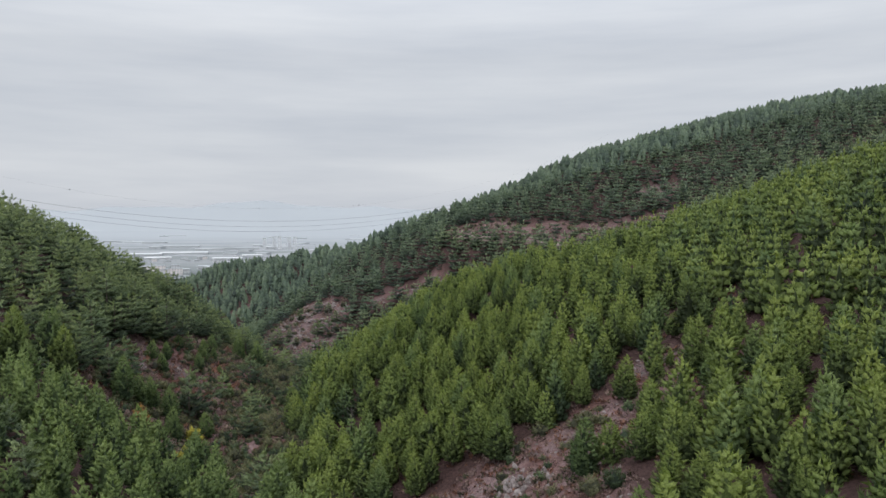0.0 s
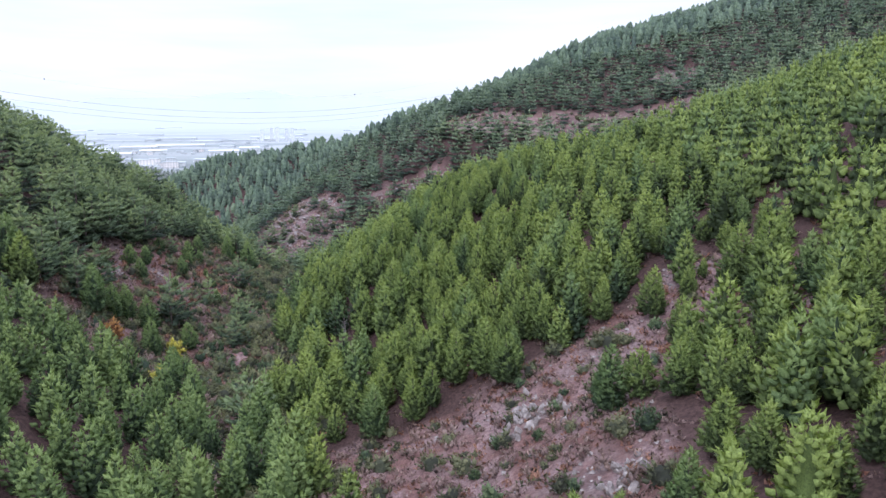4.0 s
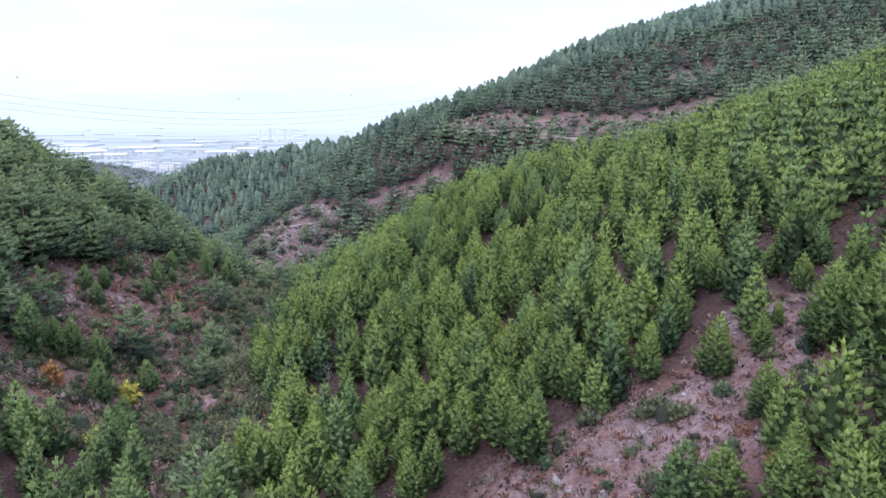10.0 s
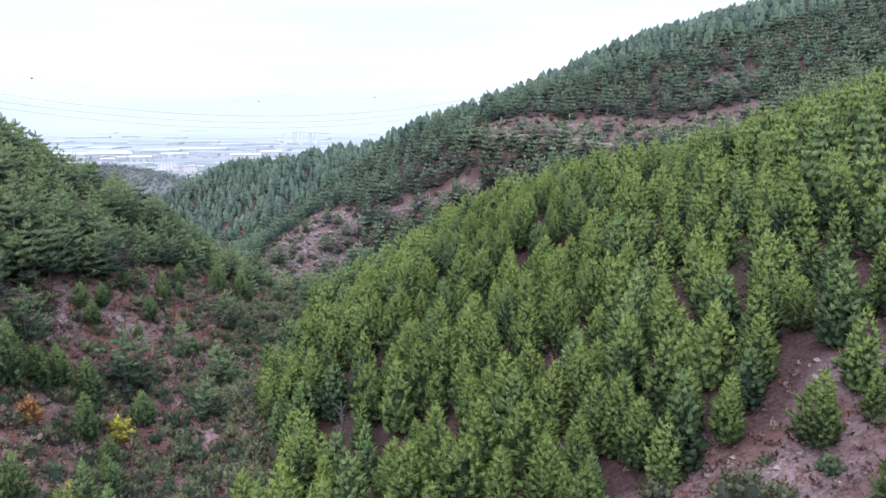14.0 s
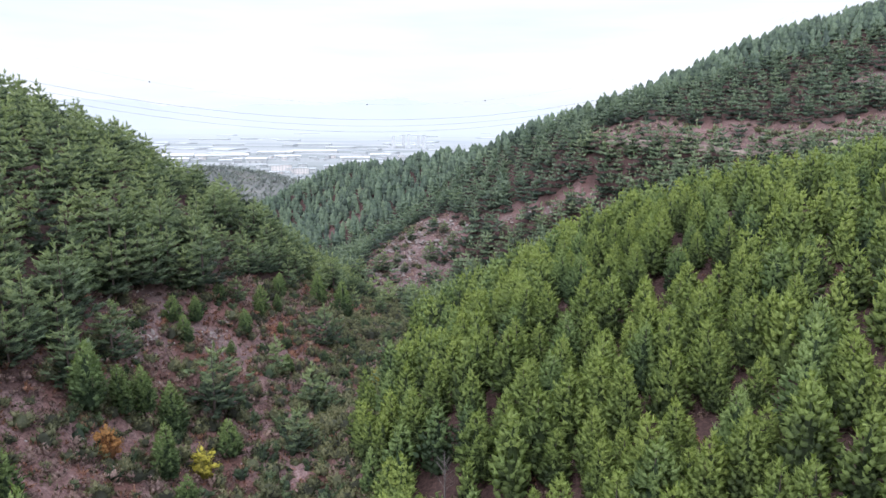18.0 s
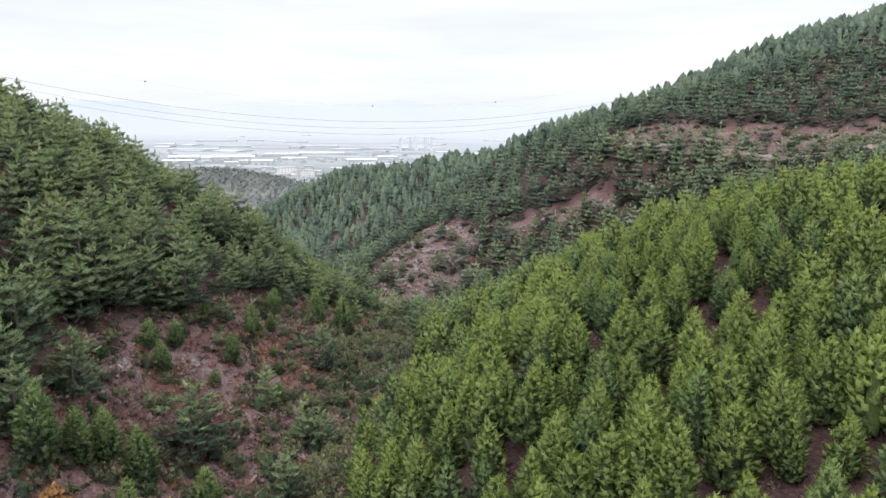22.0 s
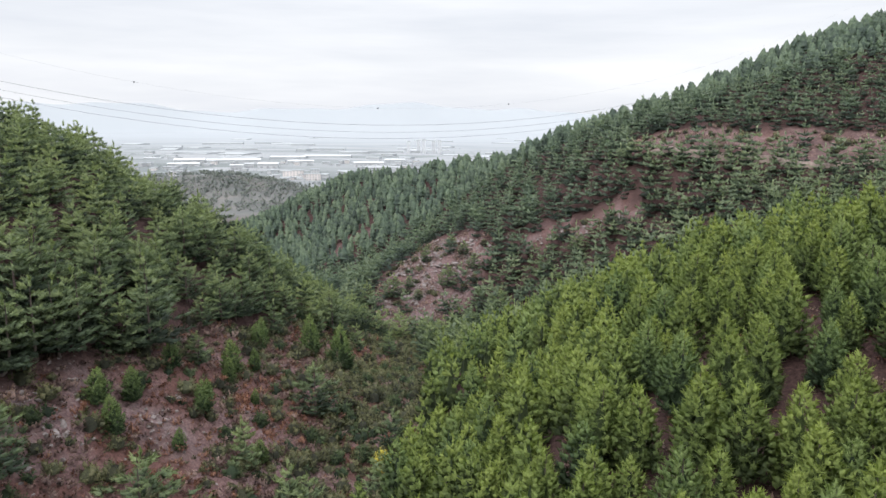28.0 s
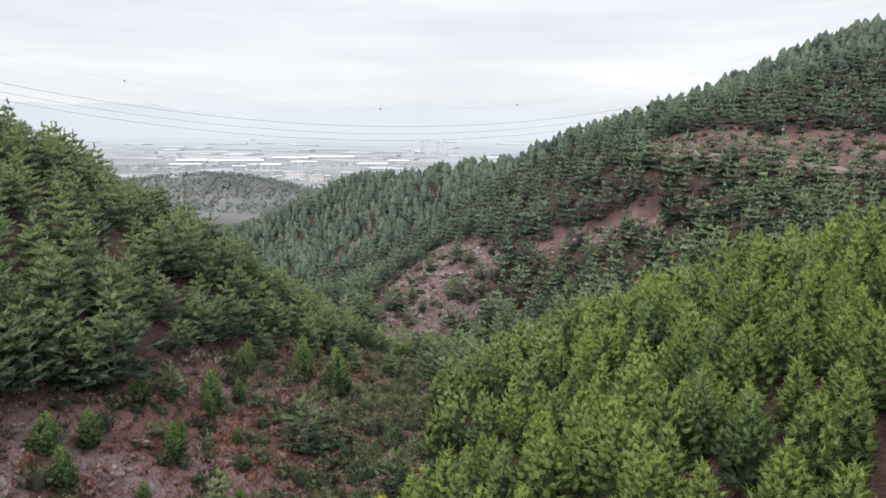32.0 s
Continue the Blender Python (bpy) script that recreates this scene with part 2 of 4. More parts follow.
def near_line(x, y, line):
    """Distance in plan from a bent line."""
    best = np.full(np.shape(x), 1e9)
    for (ax, ay), (bx, by) in zip(line, line[1:]):
        ux, uy = bx - ax, by - ay
        t = np.clip(((x - ax) * ux + (y - ay) * uy) / (ux * ux + uy * uy), 0, 1)
        best = np.minimum(best, np.hypot(x - ax - t * ux, y - ay - t * uy))
    return best


ROAD = [(8, 355), (24, 350.5), (43, 349.5), (62, 344.5), (76, 337), (104, 326)]
BANK = [(x + 3, y + 11) for x, y in ROAD]
SCREE = [(-82, 320), (-86, 356), (-73, 377), (-54, 358), (-43, 343), (-50, 324), (-57, 304), (-68, 306)]
CLEARING = [(-1, 88), (9, 89), (16.5, 90), (24, 95)]
OPEN_EAST = [(-17, 88), (-13, 94), (-5, 95), (3, 96), (9, 99), (17, 101), (27, 101), (33, 108), (40, 108), (44, 99), (47, 88), (46, 82), (42, 78), (34, 78), (26, 79), (22, 72), (22, 60), (18, 46), (8, 48), (-4, 57), (-11, 68), (-15, 76)]
GULLY_ROCK = [(-31, 341), (-22, 340), (-12, 333), (-1, 329)]
SCRUB_LINE = [(-56, 120), (-63, 150), (-62, 185), (-60, 222), (-64, 266)]
STREAM_LINE = [(x, y) for x, y, z in STREAM]


def inside(x, y, ring, soft=2.0):
    """1 within a closed bent line, 0 outside, with a ragged edge."""
    qx = x + 1.3 * np.sin(y * 0.7 + np.sin(x * 0.5)) + 0.8 * np.sin(y * 1.7)
    qy = y + 1.3 * np.sin(x * 0.8 + np.sin(y * 0.4)) + 0.8 * np.sin(x * 1.9)
    odd = np.zeros(np.shape(x), bool)
    for (ax, ay), (bx, by) in zip(ring, ring[1:] + ring[:1]):
        if ay != by:
            odd ^= ((ay > qy) != (by > qy)) & (qx < (bx - ax) * (qy - ay) / (by - ay) + ax)
    d = near_line(qx, qy, ring + ring[:1])
    return np.clip(0.5 + np.where(odd, d, -d) / (2 * soft), 0, 1)


def wobble(x, y):
    return 1 + 0.28 * np.sin(x * 0.21 + 2.1 * np.sin(y * 0.13)) + 0.2 * np.sin(y * 0.37 + x * 0.11)


def bareness(x, y):
    """1 where stones and open soil show."""
    w = wobble(x, y)
    b = 0.5 * smooth(4.5, 1.5, near_line(x, y, CLEARING) * w)
    b = np.maximum(b, 0.18 * inside(x, y, OPEN_EAST))
    for cx, cy, r in ((35, 104, 4.5), (50, 84, 6), (11, 83, 5), (14, 60, 5), (-78, 168, 5), (-66, 172, 5)):
        b = np.maximum(b, 0.8 * smooth(r, r * 0.3, np.hypot(x - cx, y - cy) * w))
    b = np.maximum(b, 0.6 * smooth(16, 8, np.hypot(x + 133, y - 458) * w))
    b = np.maximum(b, (0.74 + 0.24 * np.sin(x * 0.35 + 2 * np.sin(y * 0.21))) * inside(x, y, SCREE, 3.0))
    b = np.maximum(b, 0.8 * smooth(8, 4, np.hypot(x - 114, y - 380) * w))
    b = np.maximum(b, 0.7 * smooth(3.5, 1.5, near_line(x, y, GULLY_ROCK) * w))
    b = np.maximum(b, 0.5 * smooth(14, 8, np.hypot(x - 200, y - 335) * w))
    b = np.maximum(b, 0.6 * smooth(6, 2, np.hypot(x + 75, y - 157) * w))
    b = np.maximum(b, 0.6 * smooth(6, 3, np.hypot(x - 34, y - 105) * w))
    return b


def cutting(x, y):
    return smooth(11.5, 6.0, near_line(x, y, BANK) * wobble(x, y)) * 0.85


def put_mesh(name, v, faces, material, point_values=None, smooth_shade=False, normals=None):
    """A mesh from arrays: v (n, 3), faces (m, 3) or (m, 4)."""
    me = bpy.data.meshes.new(name)
    k = faces.shape[1]
    me.vertices.add(len(v))
    me.vertices.foreach_set("co", np.ascontiguousarray(v, np.float32).ravel())
    me.loops.add(faces.size)
    me.loops.foreach_set("vertex_index", np.ascontiguousarray(faces, np.int32).ravel())
    me.polygons.add(len(faces))
    me.polygons.foreach_set("loop_start", np.arange(0, faces.size, k, dtype=np.int32))
    for key, values in (point_values or {}).items():
        at = me.attributes.new(key, "FLOAT", "POINT")
        at.data.foreach_set("value", np.ascontiguousarray(values, np.float32))
    if normals is not None:
        at = me.attributes.new("custom_normal", "FLOAT_VECTOR", "POINT")
        at.data.foreach_set("vector", np.ascontiguousarray(normals, np.float32).ravel())
    me.update(calc_edges=True)
    me.polygons.foreach_set("use_smooth", np.full(len(faces), smooth_shade))
    me.materials.append(material)
    return me


def graded(lo, a, b, hi, step, grow):
    """Even steps from a to b, growing steps outside."""
    mid = list(np.arange(a, b, step))
    s, v, left = step, a, []
    while v > lo:
        s *= grow
        v -= s
        left.append(v)
    s, v, right = step, mid[-1], []
    while v < hi:
        s *= grow
        v += s
        right.append(v)
    return np.array(left[::-1] + mid + right)


gx = graded(-4300, -110, 80, 4300, 2.6, 1.06)
gy = graded(-1500, 40, 240, 4600, 2.6, 1.05)
GX, GY = np.meshgrid(gx, gy)
GZ = height(GX, GY)
idx = np.arange(GX.size).reshape(GX.shape)
quads = np.stack([idx[:-1, :-1].ravel(), idx[:-1, 1:].ravel(), idx[1:, 1:].ravel(), idx[1:, :-1].ravel()], 1)
def stream_x(y):
    return np.interp(y, [p[1] for p in STREAM], [p[0] for p in STREAM])


def cover(x, y):
    """How densely pines stand, 0 to 1."""
    w = wobble(x, y)
    d = np.ones_like(x)
    d *= 1 - 0.97 * inside(x, y, OPEN_EAST, 0.8)
    d *= 1 - 0.9 * inside(x, y, SCREE, 1.5)
    d *= 1 - 0.7 * smooth(16, 8, np.hypot(x + 133, y - 458) * w)
    d *= 1 - 0.97 * smooth(11, 9, near_line(x, y, BANK) * (0.7 + 0.3 * w))
    d *= 1 - 0.9 * smooth(9, 6, np.hypot(x - 114, y - 380) * w)
    d *= 1 - 0.8 * smooth(4, 2.5, near_line(x, y, GULLY_ROCK) * w)
    d *= 1 - 0.9 * smooth(13, 9, np.hypot(x - 200, y - 335) * w)
    d *= 1 - 0.95 * smooth(17, 11, near_line(x, y, SCRUB_LINE) * (0.75 + 0.25 * w))
    d *= 1 - 0.97 * smooth(9, 5, near_line(x, y, STREAM_LINE) * (0.7 + 0.3 * w)) * smooth(330, 250, y) * smooth(92, 112, y)
    d *= 1 - 0.25 * smooth(44, 52, x) * smooth(128, 110, y)
    d *= 0.99 - 0.22 * smooth(0.6, 0.98, np.sin(x * 0.113 + 1.7 * np.sin(y * 0.071)) * np.sin(y * 0.127 + 1.1 * np.sin(x * 0.083)))
    return d


ground = new("ground", put_mesh("ground", np.stack([GX.ravel(), GY.ravel(), GZ.ravel()], 1), quads, GROUND,
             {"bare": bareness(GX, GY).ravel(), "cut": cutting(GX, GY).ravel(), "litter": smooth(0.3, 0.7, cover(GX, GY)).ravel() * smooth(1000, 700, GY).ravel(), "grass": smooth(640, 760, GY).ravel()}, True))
tagged(ground, "mauve-brown heath soil with stones on steep valley slopes", "ground", kind="structure")

# ---- plant shapes ----
def unit(v):
    return v / np.maximum(np.linalg.norm(v, axis=-1, keepdims=True), 1e-9)


def tufts(rng, centres, aims, size, blades, width, tint, spread=0.45, flat=1.0):
    """Bundles of pointed blades that spread from each centre round its aim."""
    n = len(centres)
    size = np.broadcast_to(size, (n,))[:, None, None]
    d = unit(aims[:, None, :] * 0.75 + rng.normal(0, spread, (n, blades, 3)) * (1, 1, flat))
    face_up = unit(aims + (0, 0, 0.35))[:, None, :] + rng.normal(0, 0.55, (n, blades, 3)) * (flat, flat, 1)
    side = unit(np.cross(d, face_up)) * (width * size * rng.uniform(0.7, 1.3, (n, blades, 1)))
    length = size * rng.uniform(0.7, 1.25, (n, blades, 1))
    base = centres[:, None, :] - d * length * 0.3
    tip = centres[:, None, :] + d * length * 0.8
    out = unit(aims[:, None, :] + (0, 0, 0.25)) + np.zeros_like(d)
    return blades_of(base, tip, side, out, np.repeat(tint, blades).reshape(n, blades))


def blades_of(base, tip, side, out, tint):
    """Pointed triangles, turned so that their faces look outwards."""
    flip = (np.cross(tip - base - side, -2 * side) * out).sum(-1, keepdims=True) < 0
    side = np.where(flip, -side, side)
    v = np.stack([base + side, tip, base - side], 2).reshape(-1, 3)
    face = unit(np.cross(tip - base - side, -2 * side))
    nrm = np.repeat(unit(out + 0.10 * face), 3, axis=1).reshape(-1, 3)
    t = np.repeat(np.clip(tint.ravel(), -0.1, 1.1), 3) + np.tile([-0.035, 0.05, -0.035], len(v) // 3)
    return v, np.arange(len(v)).reshape(-1, 3), t, nrm


def clumps(rng, c, a, long, wide, blades, needle, width, tint, out, squash=1.0, ring=4, solid=0.68):
    """Sprays of needles: each a soft spindle along its axis a, fringed with pointed blades. out: the way from the stem."""
    n = len(c)
    a = unit(a)
    u = unit(np.cross(a, np.array([0.03, 0.05, 1.0]) + 0 * a))
    w = unit(np.cross(u, a))
    ang = 6.283 * np.arange(ring) / ring + rng.uniform(0, 6.28, (n, 1))
    radial = u[:, None] * np.cos(ang)[..., None] + w[:, None] * (np.sin(ang) * squash)[..., None]
    r = solid * wide[:, None, None] * rng.uniform(0.7, 1.15, (n, ring, 1))
    mid = c[:, None] + radial * r + a[:, None] * (long[:, None, None] * rng.uniform(-0.22, 0.10, (n, ring, 1)))
    foot, tip = c - a * 0.42 * long[:, None], c + a * (0.55 * solid * long[:, None])
    v = np.concatenate([foot[:, None], mid, tip[:, None]], 1)
    k = np.arange(ring)
    f = np.concatenate([np.stack([0 * k, 1 + k, 1 + (k + 1) % ring], 1), np.stack([1 + (k + 1) % ring, 1 + k, 0 * k + ring + 1], 1)])
    f = (f[None] + (np.arange(n) * (ring + 2))[:, None, None]).reshape(-1, 3)
    up = np.array([0, 0, 1.0])
    nr = np.concatenate([unit(out * 0.6 - a * 0.5)[:, None], unit(0.75 * radial + 0.45 * out[:, None] + 0.25 * up), unit(a + 0.5 * up + 0.3 * out)[:, None]], 1)
    # Shade in the tint: each spray dark at its foot, lighter at its tip.
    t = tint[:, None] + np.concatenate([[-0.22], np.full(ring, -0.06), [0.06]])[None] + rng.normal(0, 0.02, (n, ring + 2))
    core = (v.reshape(-1, 3), f, t.ravel(), nr.reshape(-1, 3))
    s = rng.uniform(0.0, 1.0, (n, blades, 1))
    ang = rng.uniform(0, 6.283, (n, blades, 1))
    radial = u[:, None] * np.cos(ang) + w[:, None] * np.sin(ang) * squash
    body = np.where(s < 0.4, 0.5 + 1.2 * s, 1.0 - (s - 0.4) * 1.4)
    at = c[:, None] + a[:, None] * (long[:, None, None] * (-0.40 + 0.92 * s)) + radial * wide[:, None, None] * body * 0.9
    d = unit(a[:, None] * 0.9 + radial * 0.55 + rng.normal(0, 0.34, (n, blades, 3)))
    size = needle * rng.uniform(0.7, 1.3, (n, blades, 1))
    outward = unit(0.65 * radial + 0.45 * out[:, None] + 0.3 * up + 0.25 * a[:, None])
    side = unit(np.cross(d, outward + rng.normal(0, 0.35, d.shape))) * size * width
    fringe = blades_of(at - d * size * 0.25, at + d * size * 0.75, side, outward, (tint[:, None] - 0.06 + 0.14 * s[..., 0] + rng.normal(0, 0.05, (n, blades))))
    return join(core, fringe)


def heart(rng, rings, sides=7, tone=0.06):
    """The dense inner mass of a crown, its shade painted as a dark tone: rings of (height, radius), closed by a tip."""
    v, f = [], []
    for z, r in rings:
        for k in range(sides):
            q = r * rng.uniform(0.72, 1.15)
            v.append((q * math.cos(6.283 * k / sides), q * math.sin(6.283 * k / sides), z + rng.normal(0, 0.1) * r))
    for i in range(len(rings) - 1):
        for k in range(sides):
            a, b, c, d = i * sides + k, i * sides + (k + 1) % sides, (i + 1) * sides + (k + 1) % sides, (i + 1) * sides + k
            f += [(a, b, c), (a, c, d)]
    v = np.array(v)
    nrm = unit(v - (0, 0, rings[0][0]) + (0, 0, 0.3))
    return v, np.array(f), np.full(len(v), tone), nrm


def join(a, b):
    return np.concatenate([a[0], b[0]]), np.concatenate([a[1], b[1] + len(a[0])]), np.concatenate([a[2], b[2]]), np.concatenate([a[3], b[3]])


def pine(seed, wide, whorls, limbs, blades, needle, width, layered=False, gap=0.08, stout=1.0, ring=4, tall=8.0):
    """The crown of a pine whose foot is at the origin, 8 m tall: whorls of limbs with sprays at their ends, flame-like or in flat layers."""
    rng = np.random.default_rng(seed)
    bend = rng.normal(0, 0.018, 2)
    lobe = rng.uniform(0.70, 1.22, 8) if layered else rng.uniform(0.68, 1.24, 8)
    top = 1.8 if layered else 1.7

    def reach_at(u):
        return wide * ((1 - u ** top) ** 0.9 * min(1.0, 0.72 + 1.2 * u) + 0.03)
    c, a, o, t, long, fat = [], [], [], [], [], []

    def spray(az, r, z, axis, tone, ln, wd):
        c.append((math.cos(az) * r + bend[0] * z, math.sin(az) * r + bend[1] * z, z))
        a.append(axis)
        o.append((math.cos(az), math.sin(az), 0.15))
        t.append(tone)
        long.append(ln)
        fat.append(wd)
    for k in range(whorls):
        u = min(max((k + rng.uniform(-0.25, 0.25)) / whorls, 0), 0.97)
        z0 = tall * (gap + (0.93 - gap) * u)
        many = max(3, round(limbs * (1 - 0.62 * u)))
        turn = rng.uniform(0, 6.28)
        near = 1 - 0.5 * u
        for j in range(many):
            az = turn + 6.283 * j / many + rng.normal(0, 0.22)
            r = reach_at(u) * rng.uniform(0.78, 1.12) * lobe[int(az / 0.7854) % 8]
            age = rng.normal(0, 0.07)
            # Painted shade: low whorls and inner sprays darker, the top light.
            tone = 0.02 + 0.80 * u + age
            if layered:
                dz = 0.14 * r + rng.normal(0, 0.16)
                flat = (math.cos(az), math.sin(az), 0.42 + 0.5 * u)
                for g in (0.86, 0.62, 0.36):
                    if g * r > 0.5:
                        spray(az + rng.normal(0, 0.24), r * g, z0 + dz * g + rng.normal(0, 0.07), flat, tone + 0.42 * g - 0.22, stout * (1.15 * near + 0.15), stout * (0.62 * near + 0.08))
            else:
                rise = (math.cos(az) * 0.75, math.sin(az) * 0.75, 0.62 + 0.6 * u)
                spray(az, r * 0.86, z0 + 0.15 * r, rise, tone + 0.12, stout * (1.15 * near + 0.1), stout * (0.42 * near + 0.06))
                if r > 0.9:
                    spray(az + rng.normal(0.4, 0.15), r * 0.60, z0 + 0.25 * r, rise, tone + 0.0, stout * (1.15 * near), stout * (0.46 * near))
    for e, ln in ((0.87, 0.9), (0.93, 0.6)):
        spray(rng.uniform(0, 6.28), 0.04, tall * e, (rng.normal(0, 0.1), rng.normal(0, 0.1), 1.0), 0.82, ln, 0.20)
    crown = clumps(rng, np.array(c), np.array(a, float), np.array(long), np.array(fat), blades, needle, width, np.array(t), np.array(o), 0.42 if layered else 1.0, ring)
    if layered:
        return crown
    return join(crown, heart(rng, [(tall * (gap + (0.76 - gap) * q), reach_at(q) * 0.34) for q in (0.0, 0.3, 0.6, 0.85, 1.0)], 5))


def far_pine(seed, wide, ledges, sides, blades, needle, tall=8.0):
    """A pine for the distance: a lumpy crown with one ledge of limbs above the other and a fringe."""
    rng = np.random.default_rng(seed)
    rings = []
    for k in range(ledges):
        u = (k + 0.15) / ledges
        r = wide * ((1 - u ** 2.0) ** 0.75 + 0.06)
        # Third value paints light on the ledges, shade in the recesses and low down.
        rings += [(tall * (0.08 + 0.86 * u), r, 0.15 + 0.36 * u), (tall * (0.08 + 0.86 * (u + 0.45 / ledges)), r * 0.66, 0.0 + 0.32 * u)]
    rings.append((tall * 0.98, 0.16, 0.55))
    v, f, t, nr = [], [], [], []
    turn = rng.uniform(0, 6.28)
    bend = rng.normal(0, 0.02, 2)
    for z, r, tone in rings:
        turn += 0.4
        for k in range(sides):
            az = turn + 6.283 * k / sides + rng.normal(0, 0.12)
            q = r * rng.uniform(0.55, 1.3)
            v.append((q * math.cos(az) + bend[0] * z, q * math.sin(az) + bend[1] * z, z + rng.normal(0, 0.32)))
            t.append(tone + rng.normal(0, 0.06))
            nr.append((math.cos(az), math.sin(az), 0.65))
    for i in range(len(rings) - 1):
        for k in range(sides):
            a, b, c, d = i * sides + k, i * sides + (k + 1) % sides, (i + 1) * sides + (k + 1) % sides, (i + 1) * sides + k
            f += [(a, b, c), (a, c, d)]
    v, nr = np.array(v), unit(np.array(nr))
    body = (v, np.array(f), np.array(t), nr)
    edge = np.concatenate([np.arange(sides) + 2 * k * sides for k in range(ledges)])
    return join(body, tufts(rng, v[edge], nr[edge] + (0, 0, 0.2), needle, blades, 0.36, np.array(t)[edge] + 0.05, 0.6))


def stem(seed, tall, thick, sides=6, limbs=0, wide=1.5, bare=False):
    """A tapered trunk with limbs that thin out."""
    rng = np.random.default_rng(seed)
    v, f = [], []
    bend = rng.normal(0, 0.02, 2)

    def tube(points, radii, n):
        base = len(v)
        for p, r in zip(points, radii):
            for s in range(n):
                v.append((p[0] + r * math.cos(6.283 * s / n), p[1] + r * math.sin(6.283 * s / n), p[2]))
        for k in range(len(points) - 1):
            for s in range(n):
                f.append((base + k * n + s, base + k * n + (s + 1) % n, base + (k + 1) * n + (s + 1) % n, base + (k + 1) * n + s))
    hs = [-0.5 + (tall * 0.93 + 0.5) * k / 4 for k in range(5)]
    tube([(bend[0] * h, bend[1] * h, h) for h in hs], [thick * (1.25 - 1.15 * k / 4) for k in range(5)], sides)
    for j in range(limbs):
        h = tall * rng.uniform(0.12, 0.75)
        az, r = rng.uniform(0, 6.28), wide * (1 - 0.6 * h / tall if bare else 1 - h / tall) * 0.9
        end = (math.cos(az) * r, math.sin(az) * r, h + (0.8 if bare else 0.25) * r)
        tube([(bend[0] * h, bend[1] * h, h), end], [thick * 0.35, thick * 0.08], 3)
        if bare:
            for q in range(4):
                g, turn = rng.uniform(0.4, 1), rng.normal(0, 0.7)
                p = (end[0] * g, end[1] * g, h + (end[2] - h) * g)
                tube([p, (p[0] + math.cos(az + turn) * r * 0.5, p[1] + math.sin(az + turn) * r * 0.5, p[2] + rng.uniform(0.1, 0.6) * r)], [thick * 0.12, thick * 0.04], 3)
    return np.array(v), np.array(f)


def bush(seed, wide, tall, lumps, blades, leaf, width, full=False):
    """A rounded shrub of leafy sprays with an uneven outline."""
    rng = np.random.default_rng(seed)
    d = unit(rng.normal(0, 1, (lumps, 3)) + (0, 0, 0.45))
    d[:, 2] = np.abs(d[:, 2])
    r = rng.uniform(0.45, 0.78, lumps)
    c = d * r[:, None] * (wide, wide, tall) + (0, 0, 0.12 * tall)
    # Light from above put into the tint: outer and upper sprays paler.
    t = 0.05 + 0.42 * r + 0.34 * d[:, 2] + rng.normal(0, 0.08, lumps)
    size = (wide + tall) * 0.5 * rng.uniform(0.42, 0.70, lumps) * min(1.0, (9 / lumps) ** 0.5)
    sprays = clumps(rng, c, d + (0, 0, 0.4), size * 1.3, size * 0.66, blades, leaf, width, t, d, 1.0, 4, 0.5)
    if not full:
        return sprays
    # Dark heart stands for the shade inside the bush.
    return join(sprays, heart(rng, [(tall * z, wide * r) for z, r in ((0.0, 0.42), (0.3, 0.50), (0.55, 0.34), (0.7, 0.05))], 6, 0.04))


def scatter(shapes, x, y, z, size, turn, tone, pick):
    """Copies of the shapes at many places, joined into arrays."""
    vs, fs, ts, ns, base = [], [], [], [], 0
    for i, (v, f, t, nr) in enumerate(shapes):
        m = np.nonzero(pick == i)[0]
        if not len(m):
            continue
        c, s = np.cos(turn[m])[:, None], np.sin(turn[m])[:, None]
        k = size[m][:, None]
        px = (v[None, :, 0] * c - v[None, :, 1] * s) * k + x[m][:, None]
        py = (v[None, :, 0] * s + v[None, :, 1] * c) * k + y[m][:, None]
        pz = v[None, :, 2] * k + z[m][:, None]
        vs.append(np.stack([px, py, pz], -1).reshape(-1, 3))
        fs.append((f[None] + (np.arange(len(m)) * len(v))[:, None, None]).reshape(-1, f.shape[1]) + base)
        ts.append((t[None] + tone[m][:, None]).ravel())
        ns.append(np.stack([nr[None, :, 0] * c - nr[None, :, 1] * s, nr[None, :, 0] * s + nr[None, :, 1] * c, np.broadcast_to(nr[None, :, 2], px.shape)], -1).reshape(-1, 3))
        base += len(m) * len(v)
    return np.concatenate(vs), np.concatenate(fs), np.concatenate(ts), np.concatenate(ns)


# ---- where plants stand ----
rng = np.random.default_rng(7)


def jittered(x0, x1, y0, y1, step, jitter=0.45):
    xs, ys = np.meshgrid(np.arange(x0, x1, step), np.arange(y0, y1, step))
    xs = xs + (np.arange(xs.shape[0]) % 2)[:, None] * step * 0.5
    xs = xs + rng.uniform(-jitter, jitter, xs.shape) * step
    ys = ys + rng.uniform(-jitter, jitter, ys.shape) * step
    return xs.ravel(), ys.ravel()


def in_fan(x, y):
    """The part of the land that comes into the camera's view, as a fan in plan."""
    az = np.degrees(np.arctan2(x, y + 30))
    ok = (az > -44) & (az < 37)
    az2 = np.degrees(np.arctan2(x + 16, y - 85))
    return ok & ((y < 110) | (az2 > -60))


def bright_side(x, y):
    """True on the young plantation east of the stream, up to the gully."""
    return (x > stream_x(y) + 4) & (y < 262 + 0.15 * x) & (y > -60)


